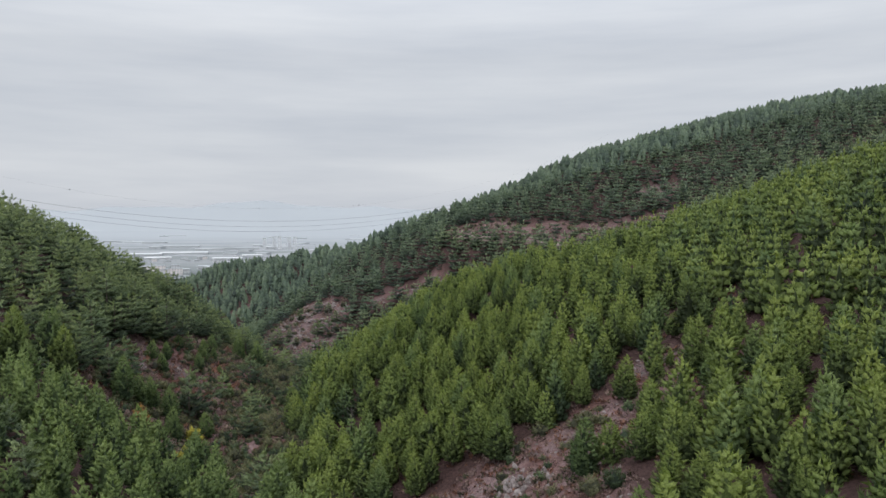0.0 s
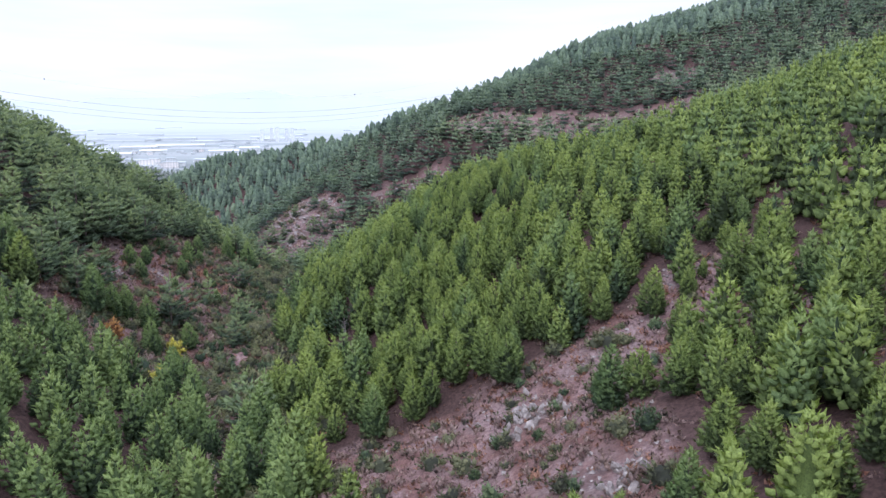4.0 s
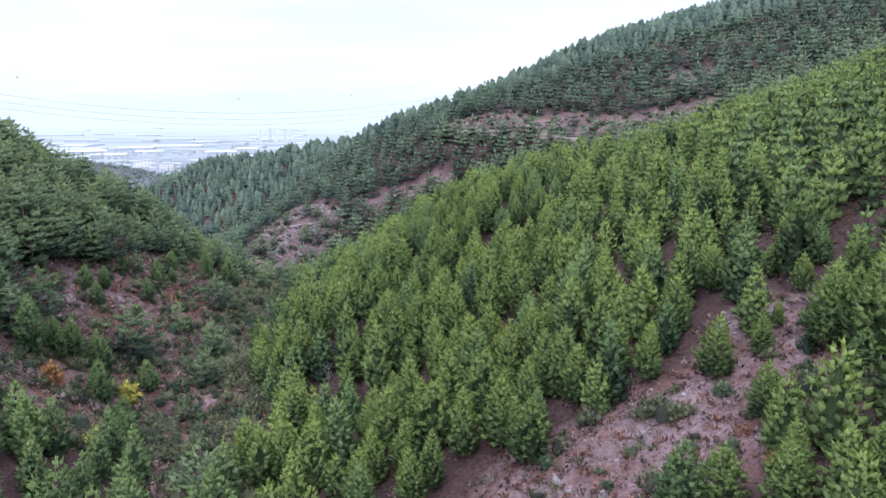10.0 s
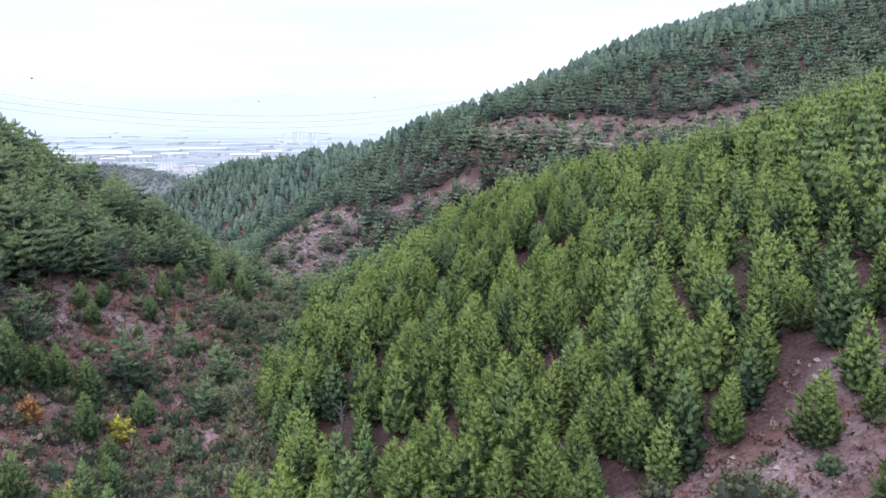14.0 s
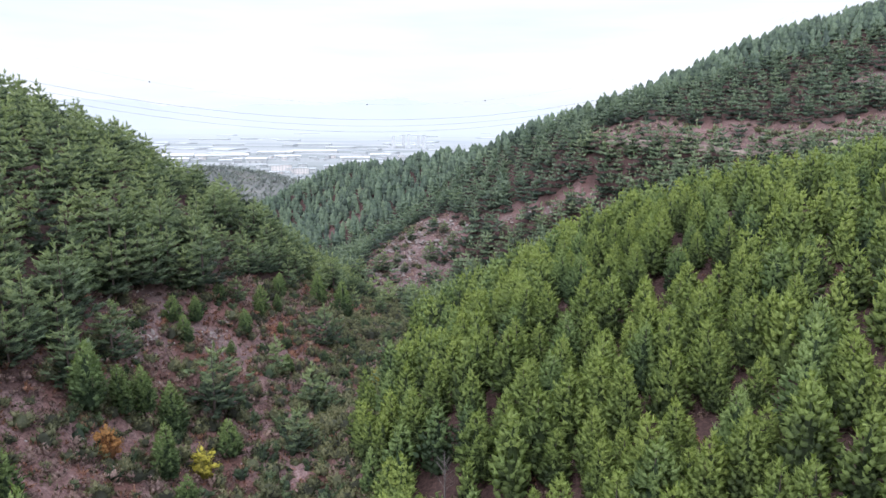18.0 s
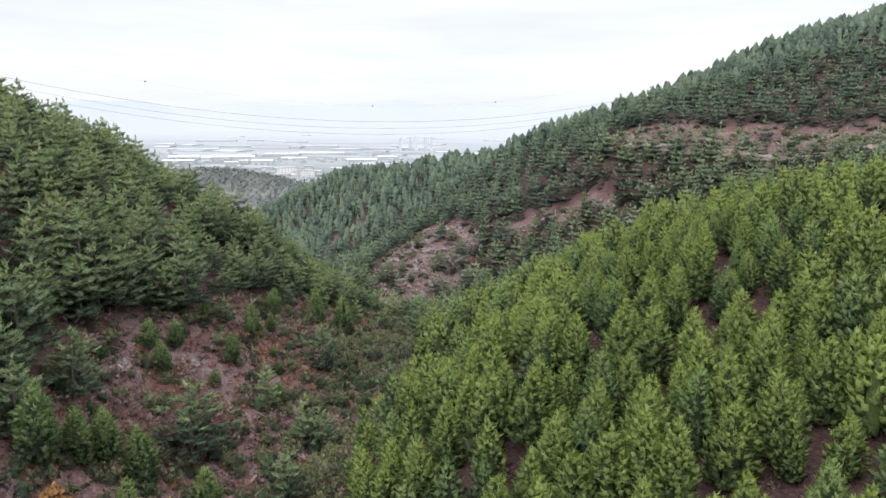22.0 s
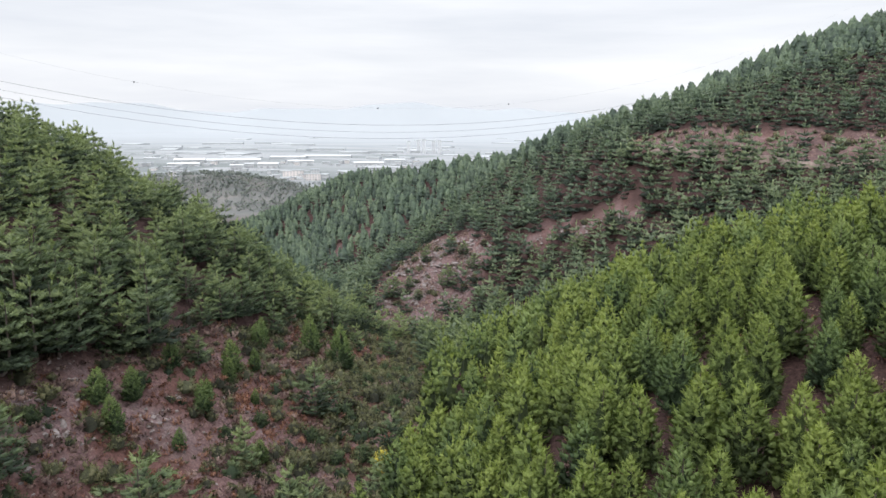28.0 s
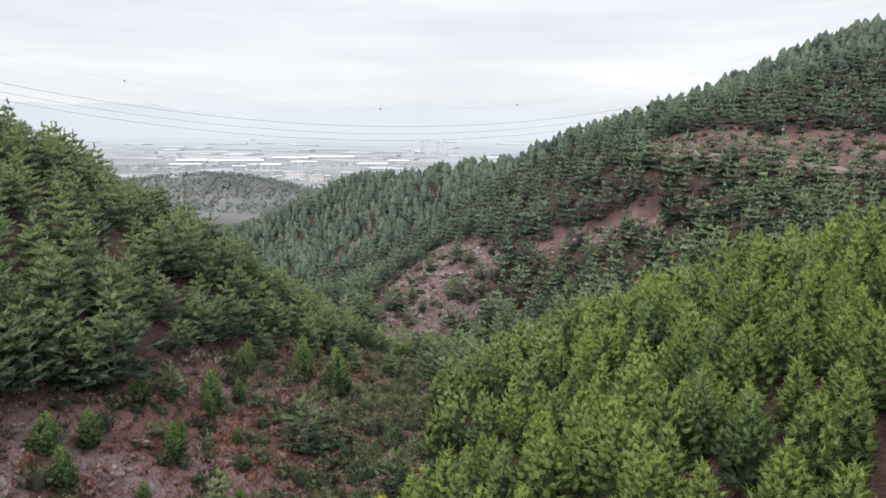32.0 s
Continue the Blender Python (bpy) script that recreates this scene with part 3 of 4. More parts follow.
fresh_shapes = {"near": [], "mid": [], "far": []}
dark_shapes = {"near": [], "mid": [], "far": [], "slope": [], "ridge": []}
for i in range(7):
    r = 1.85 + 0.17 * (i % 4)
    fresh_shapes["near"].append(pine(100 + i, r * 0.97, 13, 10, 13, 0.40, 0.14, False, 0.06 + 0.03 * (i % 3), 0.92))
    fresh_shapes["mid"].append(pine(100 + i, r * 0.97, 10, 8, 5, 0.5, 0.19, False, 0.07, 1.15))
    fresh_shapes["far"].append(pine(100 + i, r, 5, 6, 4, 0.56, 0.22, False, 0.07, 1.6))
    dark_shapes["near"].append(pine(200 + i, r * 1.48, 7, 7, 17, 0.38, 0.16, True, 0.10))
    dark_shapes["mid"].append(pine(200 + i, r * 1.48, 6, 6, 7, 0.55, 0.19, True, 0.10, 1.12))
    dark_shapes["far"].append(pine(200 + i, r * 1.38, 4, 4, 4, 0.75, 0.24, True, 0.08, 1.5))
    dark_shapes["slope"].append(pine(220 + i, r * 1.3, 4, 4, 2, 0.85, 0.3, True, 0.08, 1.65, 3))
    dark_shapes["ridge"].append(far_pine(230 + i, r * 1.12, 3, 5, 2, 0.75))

# pines that stand alone on the open western slope: place and height
WEST_FRESH = [(-69.0, 195.7, 6.4), (-68.3, 202.5, 4.6), (-66.4, 225.6, 9.2), (-61.4, 228.7, 10.6), (-64.9, 178.8, 5.6), (-63.4, 192.2, 2.9), (-72.7, 166.8, 5.6), (-71.3, 210.9, 5.6), (-69.3, 165.3, 5.5), (-71.2, 181.9, 4.6), (-59.8, 142.9, 8.8),
              (-64.7, 138.2, 7.8), (-63.6, 142.1, 8.2), (-53.0, 146.4, 6.5), (-67.7, 192.8, 4.6), (-66.6, 183.2, 3.6), (-70.8, 171.5, 5.5), (-66.0, 133.0, 10.0), (-50.0, 128.0, 6.4), (-47.0, 122.0, 5.0), (-56.0, 134.0, 8.4), (-57.2, 180.3, 4.0), (-63.6, 170.0, 3.4), (-72.0, 214.0, 6.0)]
WEST_DARK = [(-59.6, 155.0, 12.6), (-57.0, 202.2, 10.0), (-70.8, 188.8, 5.9), (-77.2, 201.8, 6.4), (-79.3, 225.8, 8.0), (-78.0, 241.3, 8.0), (-74.0, 257.6, 11.0), (-79.3, 173.3, 11.7), (-74.2, 181.5, 12.6), (-78.1, 146.6, 13.6), (-79.2, 160.4, 10.6), (-71.7, 147.5, 10.2),
             (-69.1, 134.6, 9.6), (-77.5, 209.5, 10.0), (-78.8, 231.0, 8.5), (-84.5, 168.5, 12.0), (-83.5, 183.0, 12.5), (-80.0, 190.5, 11.5), (-71.5, 253.0, 11.2), (-73.8, 223.7, 8.0), (-60.6, 264.0, 7.0), (-74.5, 140.0, 10.0)]
# pines on the open ground of the eastern slope
EAST_FRESH = [(23.2, 101.7, 7.6), (29.1, 96.5, 8.0), (28.3, 108.0, 7.9), (20.7, 107.3, 7.5), (21.3, 73.3, 6.2), (24.2, 68.0, 6.6), (29.5, 84.0, 6.4), (38.6, 92.0, 10.1), (40.2, 86.0, 10.9), (37.5, 101.0, 3.4), (36.4, 78.1, 3.0), (31.5, 58.5, 6.3),
              (34.8, 51.0, 4.8), (23.4, 54.0, 6.8), (27.7, 43.8, 5.6), (24.3, 48.0, 6.4), (31.5, 42.0, 5.5), (33.5, 65.0, 5.8), (28.0, 61.0, 6.2), (39.0, 61.0, 5.9), (44.0, 71.0, 8.0), (43.0, 95.3, 6.0), (42.4, 105.8, 5.0), (41.3, 113.0, 5.0), (46.5, 102.0, 6.5), (33.0, 121.0, 6.8), (35.3, 116.0, 6.8), (26.5, 72.0, 6.0), (30.7, 68.1, 5.6), (41.6, 90.0, 7.0), (34.0, 97.0, 5.0)]
EAST_DARK = [(18.1, 73.5, 8.4), (43.6, 82.2, 8.0), (37.8, 84.3, 5.0), (46.0, 110.0, 6.0)]
# crowns that rise from the plantation on the spur
SPUR_TREES = [(-26.9, 112.6), (-20.5, 107.9), (-18.1, 114.3), (-10.2, 99.0), (-7.5, 108.8), (-3.4, 110.0), (-1.7, 124.9), (1.8, 103.4), (4.2, 109.3), (6.4, 101.8), (9.9, 105.2), (8.6, 116.0), (10.3, 149.2), (16.1, 138.5), (17.6, 118.7), (22.7, 125.0), (15.6, 104.3),
              (-12.5, 141.8), (-7.1, 151.2), (6.6, 136.5), (-14.3, 169.9), (-11.0, 153.0), (-20.0, 156.9), (-15.7, 147.5), (-11.2, 144.5), (-5.5, 138.3), (-1.9, 143.1), (0.7, 156.8), (1.6, 128.5), (-4.4, 129.8), (-11.4, 130.9), (-14.5, 129.3), (9.2, 150.2), (6.2, 131.0), (12.1, 144.4),
              (18.1, 138.2), (18.3, 150.2), (18.3, 164.4), (8.2, 168.2), (28.2, 174.7), (21.8, 142.6), (4.6, 160.4), (-23.7, 137.9), (-21.8, 143.6), (-27.7, 143.7)]
# young pines on the scree and beside the gully
SCREE_PINES = [(-68.9, 345.4, 6.6), (-57.9, 328.8, 8.7), (-49.8, 334.9, 6.4), (-67.3, 325.4, 4.6), (-72.0, 333.0, 5.0), (-61.0, 352.0, 5.0), (-55.0, 343.0, 5.6), (-76.0, 326.8, 9.5), (-36.5, 297.0, 11.5), (-83.6, 323.5, 9.5), (-15.8, 324.2, 8.7), (-21.4, 305.3, 10.0), (-83.0, 303.0, 11.0)]
pines_at = [(px, py, fresh, h / 8.0, 1.12 if h > 7 else 1.2) for rows, fresh in ((WEST_FRESH, "green"), (WEST_DARK, "dark"), (EAST_FRESH, "fresh"), (EAST_DARK, "green"), (SCREE_PINES, "dark")) for px, py, h in rows]
pines_at += [(px, py, "fresh", rng.uniform(1.05, 1.34), rng.uniform(0.98, 1.08)) for px, py in SPUR_TREES]
SET = np.array([p[:2] for p in pines_at])


def clear_of_set(x, y, gap):
    return np.array([np.min(np.hypot(SET[:, 0] - a, SET[:, 1] - b)) > gap for a, b in zip(x, y)], bool)


def forest(name, label, material, shapes, x, y, low=0.8, high=1.42, tone=0.15):
    n = len(x)
    size = rng.uniform(low, high, n)
    v, f, t, nr = scatter(shapes, x, y, height(x, y) - 0.15, size, rng.uniform(0, 6.28, n), rng.normal(0, tone, n), rng.integers(0, len(shapes), n))
    ob = new(name, put_mesh(name, v, f, material, {"tint": t}, True, nr))
    return tagged(ob, label, "forest", kind="stuff")


# plantation on the spur and the eastern slope
x, y = jittered(-60, 130, 25, 290, 4.75, 0.45)
keep = in_fan(x, y) & (rng.random(len(x)) < cover(x, y)) & bright_side(x, y)
x, y = x[keep], y[keep]
keep = clear_of_set(x, y, 2.6)
x, y = x[keep], y[keep]
order = np.argsort(near_line(x, y, [(6, 42), (2, 100), (6, 178)]))
x, y = x[order], y[order]
NEAR = 112
pines_at += [(a, b, "fresh" if rng.random() < 0.8 else "green", rng.uniform(0.78, 1.36) * (0.78 if b < 76 else 1.0), rng.uniform(0.96, 1.14)) for a, b in zip(x[:NEAR], y[:NEAR])]
x, y = x[NEAR:], y[NEAR:]
odd = rng.random(len(x)) < 0.22
forest("darker_pines", "darker pines scattered through the plantation", PINE_GREEN, fresh_shapes["mid"], x[odd][:80], y[odd][:80])
forest("upper_darker_pines", "darker pines scattered on the upper spur", PINE_GREEN, fresh_shapes["far"], x[odd][80:], y[odd][80:])
x, y = x[~odd], y[~odd]
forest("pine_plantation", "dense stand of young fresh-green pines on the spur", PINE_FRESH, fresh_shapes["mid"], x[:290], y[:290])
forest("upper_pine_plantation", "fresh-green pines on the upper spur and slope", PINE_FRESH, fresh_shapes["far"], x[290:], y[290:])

# older wood on the western hill
x, y = jittered(-200, -10, 25, 300, 5.3, 0.42)
keep = in_fan(x, y) & (rng.random(len(x)) < cover(x, y)) & ~bright_side(x, y) & (y < 300)
x, y = x[keep], y[keep]
keep = clear_of_set(x, y, 3.8)
x, y = x[keep], y[keep]
order = np.argsort(near_line(x, y, [(-70, 110), (-80, 150), (-86, 200), (-84, 240)]))
x, y = x[order], y[order]
pines_at += [(a, b, ("fresh" if rng.random() < 0.5 else "green") if b < 126 else "dark", rng.uniform(0.95, 1.5) * (0.8 if b < 100 else 1.0), 1.08) for a, b in zip(x[:50], y[:50])]
x, y = x[50:], y[50:]
young = (y < 126) & (rng.random(len(x)) < 0.96)
forest("valley_pines", "mid-green pines low on the western slope", PINE_GREEN, fresh_shapes["mid"], x[young], y[young], 0.75, 1.25)
x, y = x[~young], y[~young]
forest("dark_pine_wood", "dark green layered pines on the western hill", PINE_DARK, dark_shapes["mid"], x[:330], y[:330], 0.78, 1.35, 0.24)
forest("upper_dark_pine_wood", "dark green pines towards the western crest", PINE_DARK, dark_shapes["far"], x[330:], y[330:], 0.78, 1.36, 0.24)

# far hillside and ridges
x, y = jittered(-330, 420, 262, 700, 4.7, 0.45)
gone = ((y < 262 + 0.15 * x) & bright_side(x, y)) | (y > 15 + np.interp(x, [p[0] for p in FAR_RIDGE[::-1]], [p[1] for p in FAR_RIDGE[::-1]])) | ((x < -235) & (y > 655)) | ((x < -118) & (y < 420) & (y > 292) & (x < stream_x(y) - 60)) | ((y < 300) & (x < stream_x(y) + 4))
keep = in_fan(x, y) & (rng.random(len(x)) < cover(x, y)) & ~gone
x, y = x[keep], y[keep]
keep = clear_of_set(x, y, 3.5)
x, y = x[keep], y[keep]
near = y < 336 + 0.1 * x
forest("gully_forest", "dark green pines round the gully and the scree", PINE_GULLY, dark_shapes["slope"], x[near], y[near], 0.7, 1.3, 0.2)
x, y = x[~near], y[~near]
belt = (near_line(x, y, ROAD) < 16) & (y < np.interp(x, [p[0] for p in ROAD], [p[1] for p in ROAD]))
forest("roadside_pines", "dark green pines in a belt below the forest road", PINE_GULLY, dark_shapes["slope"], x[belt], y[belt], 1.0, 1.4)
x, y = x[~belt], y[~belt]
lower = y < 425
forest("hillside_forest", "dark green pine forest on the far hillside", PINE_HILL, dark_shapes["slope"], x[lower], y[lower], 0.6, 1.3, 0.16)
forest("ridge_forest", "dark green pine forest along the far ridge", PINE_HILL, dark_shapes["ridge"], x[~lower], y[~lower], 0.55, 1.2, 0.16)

# woods on the slopes beside and below the start of the flight
x, y = jittered(-200, 210, -110, 120, 6.8, 0.42)
keep = ~in_fan(x, y) | (y < 25)
keep &= (near_line(x, y, STREAM_LINE) > 5) & (rng.random(len(x)) < 0.93)
x, y = x[keep], y[keep]
keep = clear_of_set(x, y, 3.5)
x, y = x[keep], y[keep]
seen = (y > 50) | in_fan(x, y)
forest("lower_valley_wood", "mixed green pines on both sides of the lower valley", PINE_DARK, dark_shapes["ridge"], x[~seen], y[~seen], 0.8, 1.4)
forest("valley_side_pines", "dark green layered pines beside the lower valley", PINE_DARK, dark_shapes["far"], x[seen], y[seen], 0.8, 1.3)

# low wooded hill where the valley opens
x, y = jittered(-640, -160, 762, 900, 4.5)
keep = (rng.random(len(x)) < 0.90 - 0.5 * smooth(0.2, 0.9, np.sin(x * 0.035 + 1.5 * np.sin(y * 0.05)))) & (np.abs(x + 0.42 * y) < 190)
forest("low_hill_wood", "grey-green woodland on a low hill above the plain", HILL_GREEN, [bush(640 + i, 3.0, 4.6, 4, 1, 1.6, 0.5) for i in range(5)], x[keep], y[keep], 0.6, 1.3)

# single pines near the way of the flight
TREES = {}
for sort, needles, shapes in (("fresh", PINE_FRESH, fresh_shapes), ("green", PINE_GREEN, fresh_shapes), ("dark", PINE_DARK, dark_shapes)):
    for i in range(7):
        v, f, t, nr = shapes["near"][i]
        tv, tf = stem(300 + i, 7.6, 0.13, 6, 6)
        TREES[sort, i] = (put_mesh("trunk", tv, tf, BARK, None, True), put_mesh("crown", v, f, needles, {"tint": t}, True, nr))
WHAT = {"fresh": "fresh-green pine with a pointed crown on the slope", "green": "mid-green pine with a rounded crown on the slope", "dark": "dark green pine with layered limbs on stony heath"}
hz = height(np.array([p[0] for p in pines_at]), np.array([p[1] for p in pines_at]))
for k, (px, py, sort, size, broad) in enumerate(pines_at):
    root = new("pine_tree")
    root.matrix_world = pose(px, py, float(hz[k]) - 0.1, rng.normal(0, 1.5), rng.normal(0, 1.5), rng.uniform(0, 360)) @ Matrix.Diagonal((float(size * broad), float(size * broad), float(size), 1))
    for nm, me in zip(("trunk", "crown"), TREES[sort, int(rng.integers(0, 7))]):
        new(nm, me).parent = root
    tagged(root, ("small " if size < 0.7 else "") + WHAT[sort], "tree", "pines on the valley slopes")

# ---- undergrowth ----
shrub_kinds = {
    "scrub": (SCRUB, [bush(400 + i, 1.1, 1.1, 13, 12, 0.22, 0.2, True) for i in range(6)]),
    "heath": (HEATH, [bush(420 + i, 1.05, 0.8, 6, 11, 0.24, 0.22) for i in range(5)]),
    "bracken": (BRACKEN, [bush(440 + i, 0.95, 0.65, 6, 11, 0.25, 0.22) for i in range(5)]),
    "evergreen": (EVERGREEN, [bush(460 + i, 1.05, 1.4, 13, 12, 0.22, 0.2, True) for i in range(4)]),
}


def tussock(seed, wide, tall, lumps, leaf):
    """A low loose tuft of stalks, with no core."""
    r = np.random.default_rng(seed)
    d = unit(r.normal(0, 1, (lumps, 3)) * (1, 1, 0.3) + (0, 0, 0.8))
    c = d * r.uniform(0.3, 1.0, lumps)[:, None] * (wide, wide, tall)
    # Tint lightens with height, daylight painted onto the upper stalks.
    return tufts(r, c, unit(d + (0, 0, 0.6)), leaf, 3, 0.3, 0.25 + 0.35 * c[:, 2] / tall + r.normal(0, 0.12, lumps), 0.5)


shrub_kinds["tussock"] = (HEATH, [tussock(480 + i, 0.75, 0.4, 10, 0.3) for i in range(6)])
shrub_kinds["rust_tussock"] = (BRACKEN, [tussock(490 + i, 0.7, 0.4, 10, 0.31) for i in range(6)])
shrub_kinds["green_tussock"] = (SCRUB, [tussock(495 + i, 0.7, 0.6, 12, 0.3) for i in range(6)])


def undergrowth(name, label, kind, x, y, low, high):
    material, shapes = shrub_kinds[kind]
    n = len(x)
    v, f, t, nr = scatter(shapes, x, y, height(x, y) - 0.08, rng.uniform(low, high, n), rng.uniform(0, 6.28, n), rng.normal(0.0, 0.17, n), rng.integers(0, len(shapes), n))
    return tagged(new(name, put_mesh(name, v, f, material, {"tint": t}, True, nr)), label, "undergrowth", kind="stuff")


x, y = jittered(-110, 60, 45, 300, 1.75)
keep = in_fan(x, y)
x, y = x[keep], y[keep]
w = wobble(x, y)
open_west = smooth(19, 12, near_line(x, y, SCRUB_LINE) * (0.75 + 0.25 * w))
bottom = smooth(13, 7, near_line(x, y, STREAM_LINE) * (0.7 + 0.3 * w))
east = inside(x, y, OPEN_EAST) * 0.35
chance = np.maximum(np.maximum(open_west * 0.92, bottom * 0.95), east) * (1 - 0.72 * bareness(x, y))
rusty = np.maximum(smooth(11, 6, np.hypot(x + 65, y - 258)), smooth(9, 4, near_line(x, y, [(-68, 165), (-66, 178), (-64, 203)]))) * (rng.random(len(x)) < 0.5)
keep = rng.random(len(x)) < chance
rusty = rusty[keep] > 0.4
x, y, wet = x[keep], y[keep], bottom[keep]
pickk = rng.random(len(x)) + 0.18 * np.sin(x * 0.3 + np.sin(y * 0.2) * 2)
kinds = np.select([pickk < 0.34, pickk < 0.72 + 0.04 * wet, pickk < 0.84 + 0.03 * wet], [1, 0, 2], 3)
kinds = np.where((kinds == 3) & (rng.random(len(x)) < 0.4), 1, kinds)
kinds = np.where(rusty, 2, kinds)
thick = (wet > 0.45) & (y > 112) & (rng.random(len(x)) < 0.72)
kinds = np.where(thick, np.where(rng.random(len(x)) < 0.42, 3, 0), kinds)
for k, (name, label, lo, hi) in enumerate((("scrub", "grey-green scrub bushes on the valley floor", 0.7, 2.3), ("heather", "mauve-brown dry heath tufts over the slope", 0.7, 2.0),
                                           ("bracken", "rust-red withered bracken on the open slope", 0.7, 1.8), ("evergreen_scrub", "dark evergreen bushes among the heath", 0.6, 1.7))):
    m = kinds == k
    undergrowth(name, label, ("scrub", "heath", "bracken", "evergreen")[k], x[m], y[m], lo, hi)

# low heath over the open slopes
x, y = jittered(-112, 92, 44, 280, 1.25)
zone = np.maximum(np.maximum(inside(x, y, OPEN_EAST), smooth(20, 14, near_line(x, y, SCRUB_LINE) * (0.75 + 0.25 * wobble(x, y)))), np.maximum(0.8 * smooth(0.85, 0.55, cover(x, y)), 0.30 * smooth(-24, -14, x) * smooth(190, 175, y) * smooth(60, 52, x)))
keep = in_fan(x, y) & (rng.random(len(x)) < 0.95 * zone * (1 - 0.6 * smooth(0.5, 0.85, bareness(x, y))))
x, y = x[keep], y[keep]
q = rng.random(len(x)) + 0.3 * np.sin(x * 0.45 + 2 * np.sin(y * 0.3))
undergrowth("low_heather", "low mauve-brown heath tufts on stony ground", "tussock", x[q > 0.52], y[q > 0.52], 0.65, 1.7)
undergrowth("low_bracken", "low rust-red bracken between young pines", "rust_tussock", x[(q <= 0.52) & (q > 0.10)], y[(q <= 0.52) & (q > 0.10)], 0.6, 1.6)
undergrowth("low_scrub", "low grey-green herbs and seedlings in heath", "green_tussock", x[q <= 0.10], y[q <= 0.10], 0.6, 1.6)

x, y = jittered(-92, -38, 298, 382, 1.2)
keep = rng.random(len(x)) < 0.75 * inside(x, y, SCREE) * (0.5 + 0.5 * np.sin(x * 0.4 + 2 * np.sin(y * 0.27)))
undergrowth("scree_heather", "mauve heath tufts among stones on the hillside", "tussock", x[keep], y[keep], 0.9, 2.2)

# sparse bushes on the bare patches of the far hillside and along the road cutting
x, y = jittered(-90, 130, 302, 392, 2.4)
keep = rng.random(len(x)) < np.maximum(bareness(x, y), 1.1 * cutting(x, y)) * (0.55 + 0.45 * np.sin(x * 0.5 + 2 * np.sin(y * 0.33)))
x, y = x[keep], y[keep]
m = rng.random(len(x)) < 0.36
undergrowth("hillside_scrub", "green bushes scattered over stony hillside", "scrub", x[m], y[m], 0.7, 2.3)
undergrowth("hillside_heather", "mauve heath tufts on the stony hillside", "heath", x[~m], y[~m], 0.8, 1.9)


def shrub_thing(name, label, category, material, px, py, wide, tall, seed, lumps=44, leaf=0.24):
    """One bush with its stems and leaves."""
    root = new(name)
    root.matrix_world = pose(px, py, float(height(px, py)) - 0.05)
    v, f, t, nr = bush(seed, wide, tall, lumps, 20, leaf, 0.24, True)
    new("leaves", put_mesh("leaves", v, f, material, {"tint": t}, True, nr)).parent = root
    sv, sf = stem(seed, tall * 0.9, 0.06 * wide, 5, 7, wide * 0.8, True)
    new("stems", put_mesh("stems", sv, sf, TWIG)).parent = root
    return tagged(root, label, category)


shrub_thing("yellow_tree", "small yellow-leaved autumn tree on the valley floor", "tree", YELLOW, -53.5, 139.5, 2.5, 5.8, 501, 40)
shrub_thing("yellow_tree", "small ochre-yellow autumn tree beside scrub", "tree", YELLOW, -45.3, 109.5, 2.2, 4.0, 502, 34)
shrub_thing("orange_shrub", "orange-brown autumn shrub among green scrub", "shrub", ORANGE, -60.4, 128.7, 2.3, 5.0, 503, 36)
shrub_thing("orange_shrub", "amber-leaved autumn shrub beside the stream bed", "shrub", YELLOW, -43.4, 195, 2.2, 4.2, 504, 36)
shrub_thing("orange_shrub", "rust-coloured shrub on the stony eastern slope", "shrub", ORANGE, 27, 76, 1.2, 1.5, 505, 16)
for i, (px, py, wd, tl) in enumerate(((-60.4, 187.5, 1.5, 3.0), (-61.7, 178.8, 1.6, 2.4), (-71.5, 174.4, 1.7, 3.0), (-76, 244, 2.2, 4.0), (-54.9, 193.7, 1.9, 2.8), (-46.9, 195.7, 1.9, 3.2), (-51.9, 205.5, 1.7, 2.8),
                                     (-64.5, 208.3, 1.3, 1.8), (-46.2, 214, 2.0, 3.4), (-50.2, 191.9, 1.6, 2.4), (-74.1, 157, 1.4, 2.4), (-54.8, 225.2, 1.8, 2.6), (37.5, 93.4, 1.5, 2.2), (35.5, 89.5, 1.3, 1.8), (20, 64, 2.0, 2.4), (11, 76, 1.2, 1.4), (3.5, 74, 1.0, 1.0))):
    shrub_thing("evergreen_bush", "dark green rounded evergreen bush on open heath", "shrub", EVERGREEN, px, py, wd, tl, 520 + i)
for i, (px, py, tl) in enumerate(((19, 78, 4.5), (36, 112, 5.0), (-18, 128, 6.5))):
    root = new("bare_tree")
    root.matrix_world = pose(px, py, float(height(px, py)))
    sv, sf = stem(560 + i, tl, 0.11, 6, 22, 2.0, True)
    new("branches", put_mesh("branches", sv, sf, TWIG)).parent = root
    tagged(root, "leafless grey-brown tree among young pines", "tree")

# ---- stones ----
STONE = None


def stone_material():
    m, n, l, b = nodes_of("pale_limestone")
    c = ramp(n, l, noise_at(n, l, 1.7, 7, 0.7), [(0.3, (0.095, 0.078, 0.075)), (0.5, (0.200, 0.170, 0.162)), (0.7, (0.350, 0.310, 0.292))])
    l.new(c, b.inputs["Base Color"])
    b.inputs["Roughness"].default_value = 0.9
    return m


STONE = stone_material()


